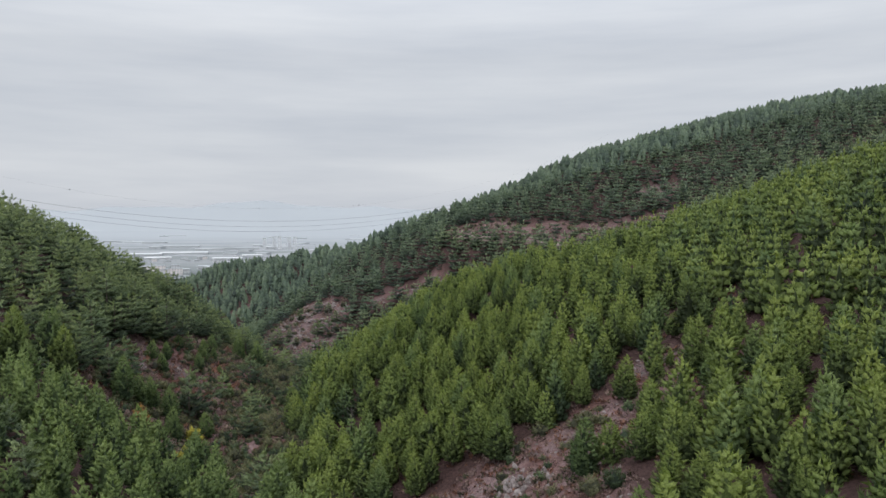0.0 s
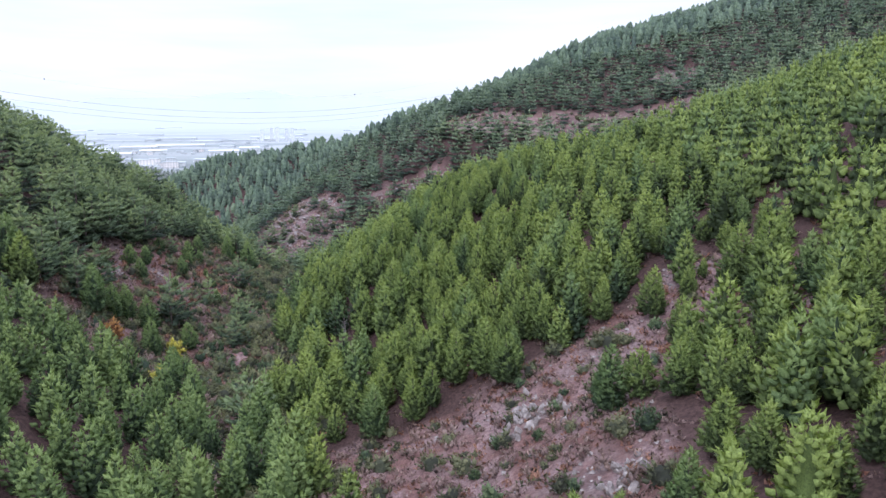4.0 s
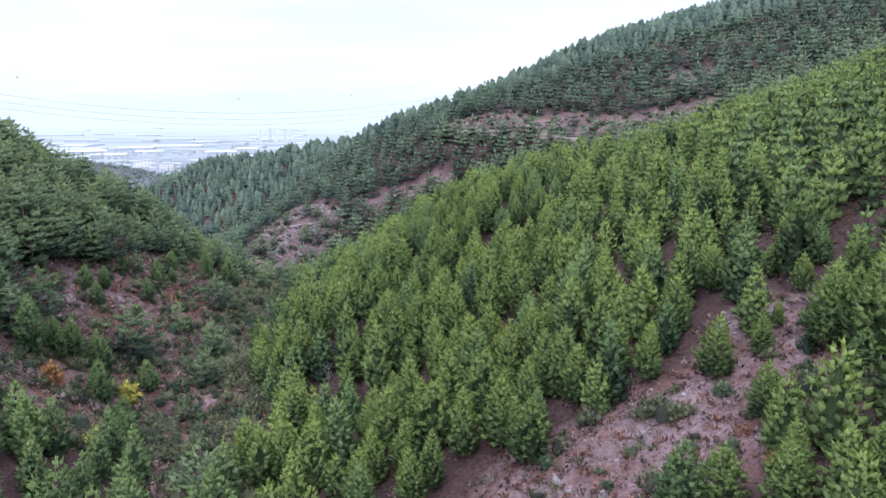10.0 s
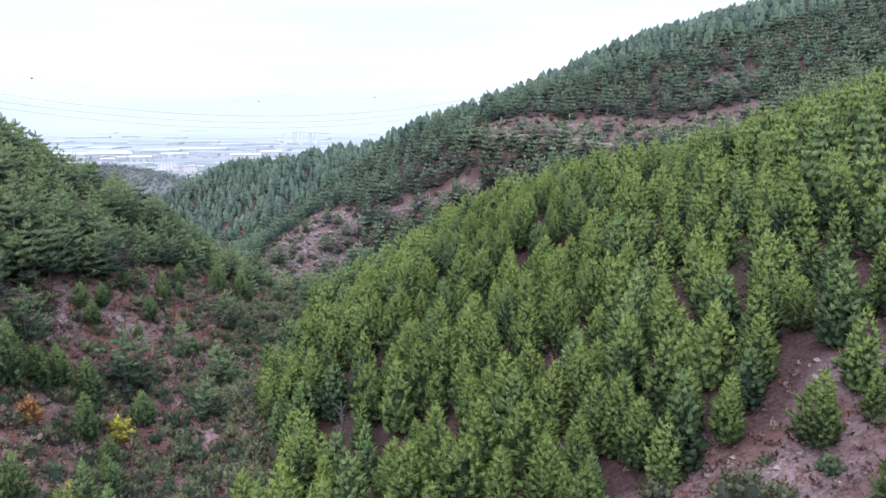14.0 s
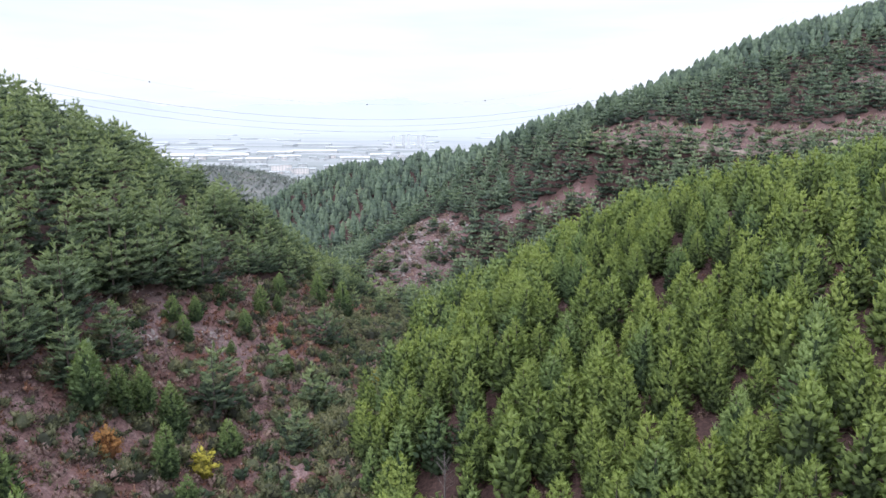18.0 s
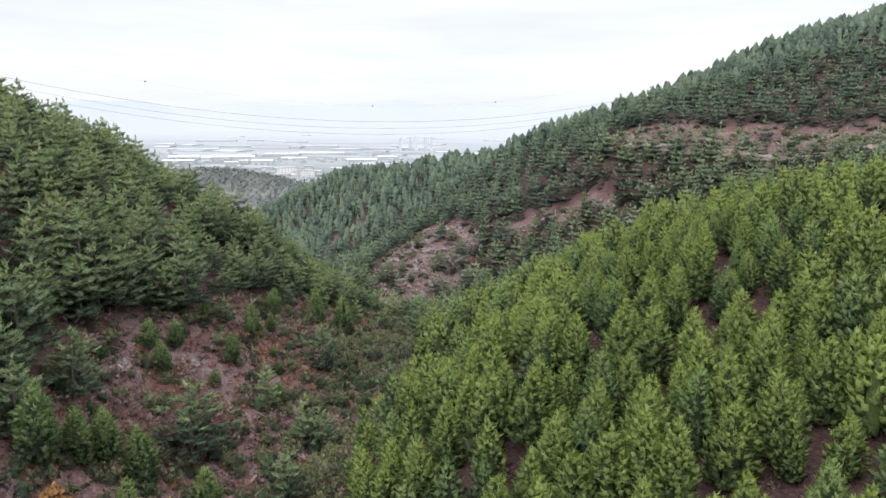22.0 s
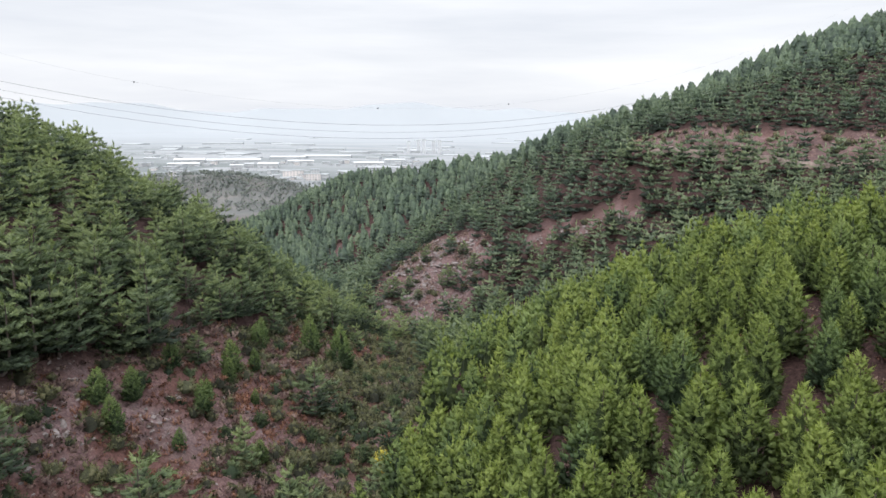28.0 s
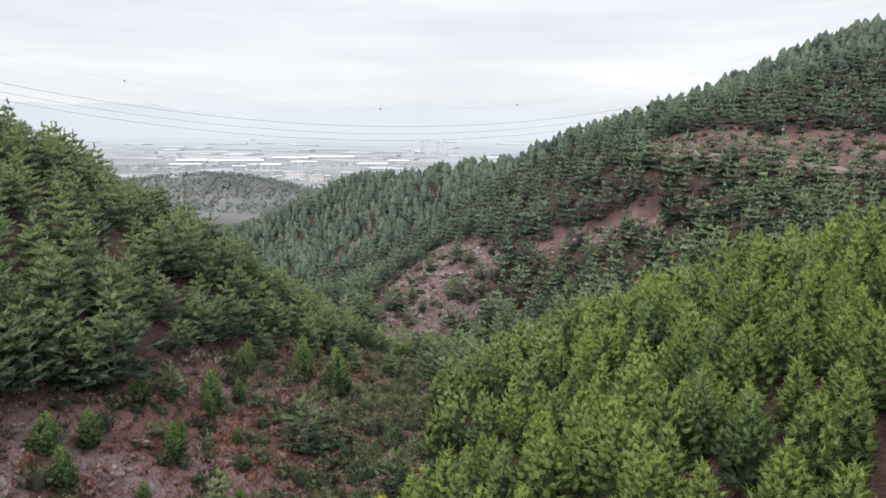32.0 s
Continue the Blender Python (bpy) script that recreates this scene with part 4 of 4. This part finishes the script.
def stone_mesh(seed):
    bm = bmesh.new()
    bmesh.ops.create_icosphere(bm, subdivisions=2, radius=1)
    r = np.random.default_rng(seed)
    cuts = [(Vector(unit(r.normal(0, 1, 3))), r.uniform(0.45, 0.8)) for _ in range(9)]
    for v in bm.verts:
        for nrm, d in cuts:
            over = v.co.dot(nrm) - d
            if over > 0:
                v.co -= nrm * over
        v.co *= 1 + 0.08 * noise.noise(v.co * 2.5 + Vector((seed, 0, 0)))
    me = bpy.data.meshes.new("stone")
    bm.to_mesh(me)
    bm.free()
    me.materials.append(STONE)
    return me


def slab_mesh(seed):
    """An upright splinter of bedded rock with broken edges."""
    r = np.random.default_rng(seed)
    bm = bmesh.new()
    rings = []
    for k, z in enumerate((-0.6, 0.1, 0.55, 1.0)):
        ring = []
        for j in range(6):
            a = 6.283 * j / 6 + r.normal(0, 0.15)
            w = (1.0, 0.95, 0.8, 0.45)[k] * r.uniform(0.7, 1.15)
            ring.append(bm.verts.new((math.cos(a) * w, math.sin(a) * w, z + r.normal(0, 0.1) + 0.25 * math.cos(a))))
        rings.append(ring)
    for lo, hi in zip(rings, rings[1:]):
        for j in range(6):
            bm.faces.new((lo[j], lo[(j + 1) % 6], hi[(j + 1) % 6], hi[j]))
    bm.faces.new(rings[-1])
    me = bpy.data.meshes.new("rock")
    bm.to_mesh(me)
    bm.free()
    me.materials.append(STONE)
    return me


stone_meshes = [stone_mesh(i) for i in range(6)]
slab_meshes = [slab_mesh(30 + i) for i in range(6)]
for cx, cy, spread, many, big in ((-72, 150, 3.5, 26, 1.25), (-75, 160, 4, 22, 1.1), (-62, 194.5, 2.5, 8, 1.2), (-67.5, 182, 5, 14, 0.9), (-63, 249, 3, 6, 1.2), (-73, 160, 7, 20, 0.6), (33, 105, 4, 14, 0.6), (-43, 101, 3, 10, 0.9), (-64, 345, 13, 60, 1.5), (-56, 349, 5, 20, 1.7), (-60, 186, 5, 12, 0.6), (22, 94, 6, 14, 0.7), (7, 74, 6, 16, 0.7)):
    for j in range(many):
        px, py = cx + rng.normal(0, spread * 0.6), cy + rng.normal(0, spread * 0.6)
        k = big * rng.uniform(0.2, 0.85) ** 1.5
        ob = new("stone", stone_meshes[int(rng.integers(0, 6))])
        ob.matrix_world = pose(px, py, float(height(px, py)) + 0.15 * k, rng.uniform(-20, 20), rng.uniform(-20, 20), rng.uniform(0, 360)) @ Matrix.Diagonal((k * 1.2, k * 0.9, k * 0.65, 1))
        tagged(ob, "pale grey limestone boulder half sunk in soil", "stone", "boulders on the slopes")

# outcrops of tilted rock slabs
for cx, cy, many, spread in ((11.2, 82.8, 46, 1.7), (8.5, 79.5, 16, 1.3), (16, 57, 30, 1.6), (-73.5, 158, 10, 1.6), (-55.5, 351, 9, 2.2), (-64, 361, 7, 2.0)):
    root = new("rock_outcrop")
    root.matrix_world = pose(cx, cy, float(height(cx, cy)))
    for j in range(many):
        dx, dy = rng.normal(0, spread, 2)
        k = rng.uniform(0.35, 1.15)
        ob = new("rock", slab_meshes[int(rng.integers(0, 6))])
        ob.parent = root
        ob.matrix_local = pose(dx, dy, float(height(cx + dx, cy + dy)) - float(height(cx, cy)) + 0.1 * k, rng.normal(-20, 16), rng.normal(12, 14), rng.uniform(0, 360)) @ Matrix.Diagonal((k * 0.62, k * 0.42, k * 0.7, 1))
    tagged(root, "pale grey outcrop of tilted limestone slabs", "rock", "outcrops on the slopes")

# small loose stones
chips = []
for i in range(5):
    r = np.random.default_rng(700 + i)
    v = np.array([(0, 0, 0.7), (0.9, 0.2, 0.1), (0.2, 0.8, 0.15), (-0.8, 0.3, 0.05), (-0.3, -0.8, 0.1), (0.6, -0.7, 0.0)]) + r.normal(0, 0.16, (6, 3))
    f = np.array([(0, 1, 2), (0, 2, 3), (0, 3, 4), (0, 4, 5), (0, 5, 1)])
    chips.append((v, f, np.zeros(6), unit(v)))
x, y = jittered(-110, 60, 44, 385, 0.85)
odds = 0.6 * smooth(0.25, 0.85, bareness(x, y)) ** 1.5 + 0.045 * smooth(19, 12, near_line(x, y, SCRUB_LINE)) + 0.05 * inside(x, y, OPEN_EAST)
keep = rng.random(len(x)) < odds * (y < 385)
x, y = x[keep], y[keep]
n = len(x)
v, f, t, nr = scatter(chips, x, y, height(x, y) - 0.02, rng.uniform(0.10, 0.42, n) * np.where(y > 290, rng.uniform(1.2, 2.6, n), 1.0), rng.uniform(0, 6.28, n), np.zeros(n), rng.integers(0, 5, n))
tagged(new("loose_stones", put_mesh("loose_stones", v, f, STONE, None, False)), "pale loose stones strewn over bare soil", "stones", kind="stuff")

# ---- road on the far hillside ----
def road_mesh():
    m, n, l, b = nodes_of("pale_gravel")
    l.new(ramp(n, l, noise_at(n, l, 1.3, 6, 0.7), [(0.3, (0.170, 0.130, 0.112)), (0.7, (0.340, 0.275, 0.235))]), b.inputs["Base Color"])
    b.inputs["Roughness"].default_value = 0.95
    v, f = [], []
    pts = []
    for (ax, ay), (bx, by) in zip(ROAD, ROAD[1:]):
        for k in range(12):
            pts.append((ax + (bx - ax) * k / 12, ay + (by - ay) * k / 12))
    for i, (px, py) in enumerate(pts):
        qx, qy = pts[min(i + 1, len(pts) - 1)]
        ox, oy = pts[max(i - 1, 0)]
        t = unit(np.array([qx - ox, qy - oy]))
        nx, ny = -t[1], t[0]
        top = float(height(px + nx * 1.8, py + ny * 1.8)) + 0.15
        for w, dz in ((-2.6, -2.5), (-1.9, 0.0), (0.0, 0.05), (1.9, 0.0), (2.3, -0.6)):
            v.append((px + nx * w, py + ny * w, top + dz))
    for i in range(len(pts) - 1):
        for k in range(4):
            f.append((i * 5 + k, i * 5 + k + 1, i * 5 + k + 6, i * 5 + k + 5))
    return put_mesh("road", np.array(v), np.array(f), m, None, True)


tagged(new("road", road_mesh()), "pale gravel forest road cut into the hillside", "road", kind="structure")

# ---- power line ----
WIRE = bpy.data.materials.new("grey_aluminium_wire")
WIRE.use_nodes = True
WIRE.node_tree.nodes["Principled BSDF"].inputs["Base Color"].default_value = (0.16, 0.17, 0.18, 1)
WIRE.node_tree.nodes["Principled BSDF"].inputs["Metallic"].default_value = 0.6
WIRE.node_tree.nodes["Principled BSDF"].inputs["Roughness"].default_value = 0.5
LINE_MID, LINE_WAY = Vector((-95, 406.7, 0)), Vector((132, 86, 0)).normalized()


def wire(label, low, bow, thick, lo=-262, hi=262):
    v, f, n = [], [], 40
    for i in range(n + 1):
        u = lo + (hi - lo) * i / n
        p = LINE_MID + LINE_WAY * u
        for k in range(4):
            a = 1.5708 * k
            v.append((p.x - LINE_WAY.y * thick * math.cos(a), p.y + LINE_WAY.x * thick * math.cos(a), low + bow * u * u + thick * math.sin(a)))
    for i in range(n):
        for k in range(4):
            f.append((i * 4 + k, i * 4 + (k + 1) % 4, i * 4 + 4 + (k + 1) % 4, i * 4 + 4 + k))
    return tagged(new("power_cable", put_mesh("power_cable", np.array(v), np.array(f), WIRE, None, True)), label, "cable", "cables of the power line")


wire("upper sagging grey power conductor across the valley", -3.0, 7.06e-4, 0.055)
wire("middle sagging grey power conductor across the valley", -6.0, 7.06e-4, 0.048)
wire("lower sagging grey power conductor across the valley", -8.7, 7.06e-4, 0.048)
earth_wire = wire("thin earth wire with marker balls across the valley", 4.1, 8.3e-4, 0.012)
for px in (-182, -102, -50):
    u = (px + 95) / LINE_WAY.x
    p = LINE_MID + LINE_WAY * u
    bm = bmesh.new()
    bmesh.ops.create_uvsphere(bm, u_segments=12, v_segments=8, radius=0.34)
    for v in bm.verts:
        if abs(v.co.z) < 0.05:
            v.co.xy *= 1.06
    me = bpy.data.meshes.new("marker_ball")
    bm.to_mesh(me)
    bm.free()
    me.materials.append(WIRE)
    ball = new("marker_ball", me)
    ball.parent = earth_wire
    ball.location = (p.x, p.y, 4.1 + 8.3e-4 * u * u)

# ---- the plain, the town and the far hills ----
def hazy(name, low, high, scale):
    """Far land and buildings with daylight haze put into their pale base colour."""
    m, n, l, b = nodes_of(name)
    c = ramp(n, l, noise_at(n, l, scale, 5, 0.65), [(0.36, low), (0.64, high)])
    l.new(c, b.inputs["Base Color"])
    b.inputs["Roughness"].default_value = 1.0
    b.inputs["Specular IOR Level"].default_value = 0.0
    return m


px = graded(-4600, -1200, 300, 3000, 60, 1.06)
py = np.concatenate([np.arange(1010, 2200, 40), np.arange(2200, 4800, 120)])
PX, PY = np.meshgrid(px, py)
PZ = np.full_like(PX, PLAIN_Z + 1.2) - 3.0 * smooth(1060, 1010, PY)
idx = np.arange(PX.size).reshape(PX.shape)
quads = np.stack([idx[:-1, :-1].ravel(), idx[:-1, 1:].ravel(), idx[1:, 1:].ravel(), idx[1:, :-1].ravel()], 1)


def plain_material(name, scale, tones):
    """Fields or trees in patches, paled by painted haze towards the plain's far side."""
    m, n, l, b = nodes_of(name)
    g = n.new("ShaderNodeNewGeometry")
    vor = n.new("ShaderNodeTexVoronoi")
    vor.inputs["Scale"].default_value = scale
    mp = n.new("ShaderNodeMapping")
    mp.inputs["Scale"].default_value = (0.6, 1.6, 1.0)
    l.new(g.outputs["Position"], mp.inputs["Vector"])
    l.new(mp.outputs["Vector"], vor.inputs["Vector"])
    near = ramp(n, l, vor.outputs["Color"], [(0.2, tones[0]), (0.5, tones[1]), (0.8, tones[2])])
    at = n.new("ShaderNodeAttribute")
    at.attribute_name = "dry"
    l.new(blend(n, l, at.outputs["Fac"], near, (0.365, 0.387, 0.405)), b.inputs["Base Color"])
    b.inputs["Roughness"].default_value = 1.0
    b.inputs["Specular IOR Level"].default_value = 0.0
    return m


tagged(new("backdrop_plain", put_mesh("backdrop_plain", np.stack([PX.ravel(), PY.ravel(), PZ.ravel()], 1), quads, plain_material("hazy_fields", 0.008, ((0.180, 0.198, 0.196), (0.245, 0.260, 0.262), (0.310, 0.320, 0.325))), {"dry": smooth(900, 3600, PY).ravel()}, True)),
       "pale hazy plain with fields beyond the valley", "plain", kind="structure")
hv, hf = [], []
for i in range(161):
    az = radians(-62 + 124 * i / 160)
    top = PLAIN_Z + 150 + 22 * math.sin(i * 0.21 + 1) + 12 * math.sin(i * 0.53) + 5 * math.sin(i * 1.31)
    for r, z in ((4550, PLAIN_Z - 5), (4720, PLAIN_Z + 0.55 * (top - PLAIN_Z)), (4850, top)):
        hv.append((r * math.sin(az), r * math.cos(az), z))
for i in range(160):
    for k in range(2):
        hf.append((i * 3 + k, i * 3 + 3 + k, i * 3 + 4 + k, i * 3 + 1 + k))
# Hills painted nearly as pale as the sky to stand in haze.
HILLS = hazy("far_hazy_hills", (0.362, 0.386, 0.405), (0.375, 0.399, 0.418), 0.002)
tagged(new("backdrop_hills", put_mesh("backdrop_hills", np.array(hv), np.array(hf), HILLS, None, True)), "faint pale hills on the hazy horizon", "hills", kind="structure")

WALL_WHITE = hazy("white_cladding", (0.42, 0.44, 0.45), (0.54, 0.55, 0.56), 0.05)
ROOF_WHITE = hazy("pale_metal_roof", (0.37, 0.39, 0.405), (0.50, 0.515, 0.525), 0.03)
ROOF_BRIGHT = hazy("white_metal_roof", (0.50, 0.52, 0.53), (0.66, 0.67, 0.68), 0.03)
# Far halls drawn towards the plain's tone, haze in the colour.
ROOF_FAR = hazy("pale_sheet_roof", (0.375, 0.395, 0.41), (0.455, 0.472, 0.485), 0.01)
ROOF_GREY = hazy("grey_roof", (0.30, 0.31, 0.32), (0.38, 0.39, 0.40), 0.03)
WALL_TAN = hazy("tan_render", (0.60, 0.56, 0.54), (0.68, 0.64, 0.62), 0.06)
# Window panes lightened to pale grey by painted haze.
GLASS_HAZED = hazy("dark_panes", (0.34, 0.35, 0.365), (0.39, 0.40, 0.41), 0.4)
WALL_GREY = hazy("grey_render", (0.36, 0.37, 0.38), (0.44, 0.45, 0.46), 0.05)
# Tower walls faded the same way, haze in the colour.
TOWER = hazy("pale_grey_render", (0.58, 0.60, 0.62), (0.64, 0.66, 0.68), 0.05)
# Tree tones greyed for haze even before the blend with distance.
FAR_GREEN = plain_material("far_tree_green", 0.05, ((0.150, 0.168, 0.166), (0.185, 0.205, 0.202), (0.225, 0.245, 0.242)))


def box(bm, x0, x1, y0, y1, z0, z1):
    vs = [bm.verts.new(p) for p in ((x0, y0, z0), (x1, y0, z0), (x1, y1, z0), (x0, y1, z0), (x0, y0, z1), (x1, y0, z1), (x1, y1, z1), (x0, y1, z1))]
    for q in ((0, 3, 2, 1), (4, 5, 6, 7), (0, 1, 5, 4), (1, 2, 6, 5), (2, 3, 7, 6), (3, 0, 4, 7)):
        bm.faces.new([vs[k] for k in q])


def part(name, bm, material, parent, label=""):
    me = bpy.data.meshes.new(name)
    bm.to_mesh(me)
    bm.free()
    me.materials.append(material)
    ob = new(name, me)
    ob.parent = parent
    return tagged(ob, label)


def warehouse(px, py, wide, deep, tall, turn, roof, wall=None):
    """A long hall: walls, a low gabled roof with eaves, a band of panes and loading doors."""
    root = new("warehouse")
    root.matrix_world = pose(px, py, PLAIN_Z + 1.2, 0, 0, turn)
    bm = bmesh.new()
    box(bm, -wide / 2, wide / 2, -deep / 2, deep / 2, -1, tall)
    pitch = deep * (0.07 if wall is None else 0.02)
    ends = [[bm.verts.new((s * (wide / 2 - 0.1), y, z)) for y, z in ((-deep / 2, tall), (deep / 2, tall), (0, tall + pitch))] for s in (-1, 1)]
    for end in ends:
        bm.faces.new(end)
    for k in range(3):
        bm.faces.new((ends[0][k], ends[0][(k + 1) % 3], ends[1][(k + 1) % 3], ends[1][k]))
    part("wall", bm, wall or WALL_WHITE, root)
    bm = bmesh.new()
    e = 0.8 if wall is None else 0.2
    for s in (-1, 1):
        a = [bm.verts.new(p) for p in ((-wide / 2 - e, s * (deep / 2 + e), tall), (wide / 2 + e, s * (deep / 2 + e), tall), (wide / 2 + e, 0, tall + pitch), (-wide / 2 - e, 0, tall + pitch),
                                       (-wide / 2 - e, s * (deep / 2 + e), tall + 0.6), (wide / 2 + e, s * (deep / 2 + e), tall + 0.6), (wide / 2 + e, 0, tall + pitch + 0.6), (-wide / 2 - e, 0, tall + pitch + 0.6))]
        for q in ((0, 3, 2, 1), (4, 5, 6, 7), (0, 1, 5, 4), (1, 2, 6, 5), (2, 3, 7, 6), (3, 0, 4, 7)):
            bm.faces.new([a[k] for k in q])
    part("roof", bm, roof, root)
    if wall is None:
        bm = bmesh.new()
        box(bm, -wide * 0.44, wide * 0.44, -deep / 2 - 0.15, -deep / 2 + 0.05, tall * 0.68, tall * 0.82)
        part("window_band", bm, GLASS_HAZED, root)
        for k in range(3):
            bm = bmesh.new()
            cx = wide * (-0.3 + 0.3 * k)
            box(bm, cx - 2.2, cx + 2.2, -deep / 2 - 0.2, -deep / 2 + 0.05, 0, tall * 0.5)
            part("loading_door", bm, ROOF_GREY, root)
    tagged(root, "long pale industrial hall with a low " + ("grey" if roof is ROOF_GREY else "white") + " roof on the plain", "building", "halls on the plain")


def apartments(px, py, wide, deep, floors, turn, label="tan block of flats with rows of windows below the hill", wall=None):
    """A block of flats with storeys, rows of windows and a flat parapet roof."""
    root = new("apartment_building")
    root.matrix_world = pose(px, py, max(float(height(px, py)), PLAIN_Z + 1.2), 0, 0, turn)
    tall = floors * 3.0
    bm = bmesh.new()
    box(bm, -wide / 2, wide / 2, -deep / 2, deep / 2, -4, tall)
    part("wall", bm, wall or WALL_TAN, root)
    bm = bmesh.new()
    box(bm, -wide / 2 - 0.4, wide / 2 + 0.4, -deep / 2 - 0.4, deep / 2 + 0.4, tall, tall + 1.0)
    part("roof", bm, ROOF_WHITE, root)
    cols = max(3, int(wide / 4))
    for fl in range(floors):
        for k in range(cols):
            cx = -wide / 2 + wide * (k + 0.5) / cols
            bm = bmesh.new()
            box(bm, cx - 0.9, cx + 0.9, -deep / 2 - 0.08, -deep / 2 + 0.1, fl * 3 + 0.9, fl * 3 + 2.4)
            part("window", bm, GLASS_HAZED, root)
    tagged(root, label, "building")


apartments(-436, 1150, 15, 9, 4, 8)
apartments(-404, 1128, 20, 9, 3, 16)
apartments(-462, 1176, 15, 9, 3, 10)
# pale tower blocks further out
for k in range(5):
    apartments(-470 + 20 * k, 1990 + 25 * (k % 2), 9, 9, 10 + (k % 3), 12, "pale slender tower block on the hazy plain", TOWER)
# the large halls at the near edge of the town: place, length, depth
LARGE_HALLS = [(-804, 1498, 58, 40), (-719, 1519, 104, 34), (-748, 1377, 56, 22), (-612, 1312, 22, 16), (-611, 1360, 15, 14), (-578, 1368, 36, 26), (-575, 1515, 50, 20), (-665, 1671, 76, 44), (-597, 1740, 104, 46), (-428, 1439, 26, 20), (-425, 1494, 50, 24), (-410, 1619, 42, 40),
               (-602, 1945, 72, 30), (-734, 2127, 96, 40), (-962, 2063, 86, 34), (-969, 1846, 124, 40), (-1223, 2472, 130, 50), (-1104, 2569, 96, 40), (-932, 2446, 74, 40), (-560, 1985, 150, 24)]
for k, (hx, hy, wide, deep) in enumerate(LARGE_HALLS):
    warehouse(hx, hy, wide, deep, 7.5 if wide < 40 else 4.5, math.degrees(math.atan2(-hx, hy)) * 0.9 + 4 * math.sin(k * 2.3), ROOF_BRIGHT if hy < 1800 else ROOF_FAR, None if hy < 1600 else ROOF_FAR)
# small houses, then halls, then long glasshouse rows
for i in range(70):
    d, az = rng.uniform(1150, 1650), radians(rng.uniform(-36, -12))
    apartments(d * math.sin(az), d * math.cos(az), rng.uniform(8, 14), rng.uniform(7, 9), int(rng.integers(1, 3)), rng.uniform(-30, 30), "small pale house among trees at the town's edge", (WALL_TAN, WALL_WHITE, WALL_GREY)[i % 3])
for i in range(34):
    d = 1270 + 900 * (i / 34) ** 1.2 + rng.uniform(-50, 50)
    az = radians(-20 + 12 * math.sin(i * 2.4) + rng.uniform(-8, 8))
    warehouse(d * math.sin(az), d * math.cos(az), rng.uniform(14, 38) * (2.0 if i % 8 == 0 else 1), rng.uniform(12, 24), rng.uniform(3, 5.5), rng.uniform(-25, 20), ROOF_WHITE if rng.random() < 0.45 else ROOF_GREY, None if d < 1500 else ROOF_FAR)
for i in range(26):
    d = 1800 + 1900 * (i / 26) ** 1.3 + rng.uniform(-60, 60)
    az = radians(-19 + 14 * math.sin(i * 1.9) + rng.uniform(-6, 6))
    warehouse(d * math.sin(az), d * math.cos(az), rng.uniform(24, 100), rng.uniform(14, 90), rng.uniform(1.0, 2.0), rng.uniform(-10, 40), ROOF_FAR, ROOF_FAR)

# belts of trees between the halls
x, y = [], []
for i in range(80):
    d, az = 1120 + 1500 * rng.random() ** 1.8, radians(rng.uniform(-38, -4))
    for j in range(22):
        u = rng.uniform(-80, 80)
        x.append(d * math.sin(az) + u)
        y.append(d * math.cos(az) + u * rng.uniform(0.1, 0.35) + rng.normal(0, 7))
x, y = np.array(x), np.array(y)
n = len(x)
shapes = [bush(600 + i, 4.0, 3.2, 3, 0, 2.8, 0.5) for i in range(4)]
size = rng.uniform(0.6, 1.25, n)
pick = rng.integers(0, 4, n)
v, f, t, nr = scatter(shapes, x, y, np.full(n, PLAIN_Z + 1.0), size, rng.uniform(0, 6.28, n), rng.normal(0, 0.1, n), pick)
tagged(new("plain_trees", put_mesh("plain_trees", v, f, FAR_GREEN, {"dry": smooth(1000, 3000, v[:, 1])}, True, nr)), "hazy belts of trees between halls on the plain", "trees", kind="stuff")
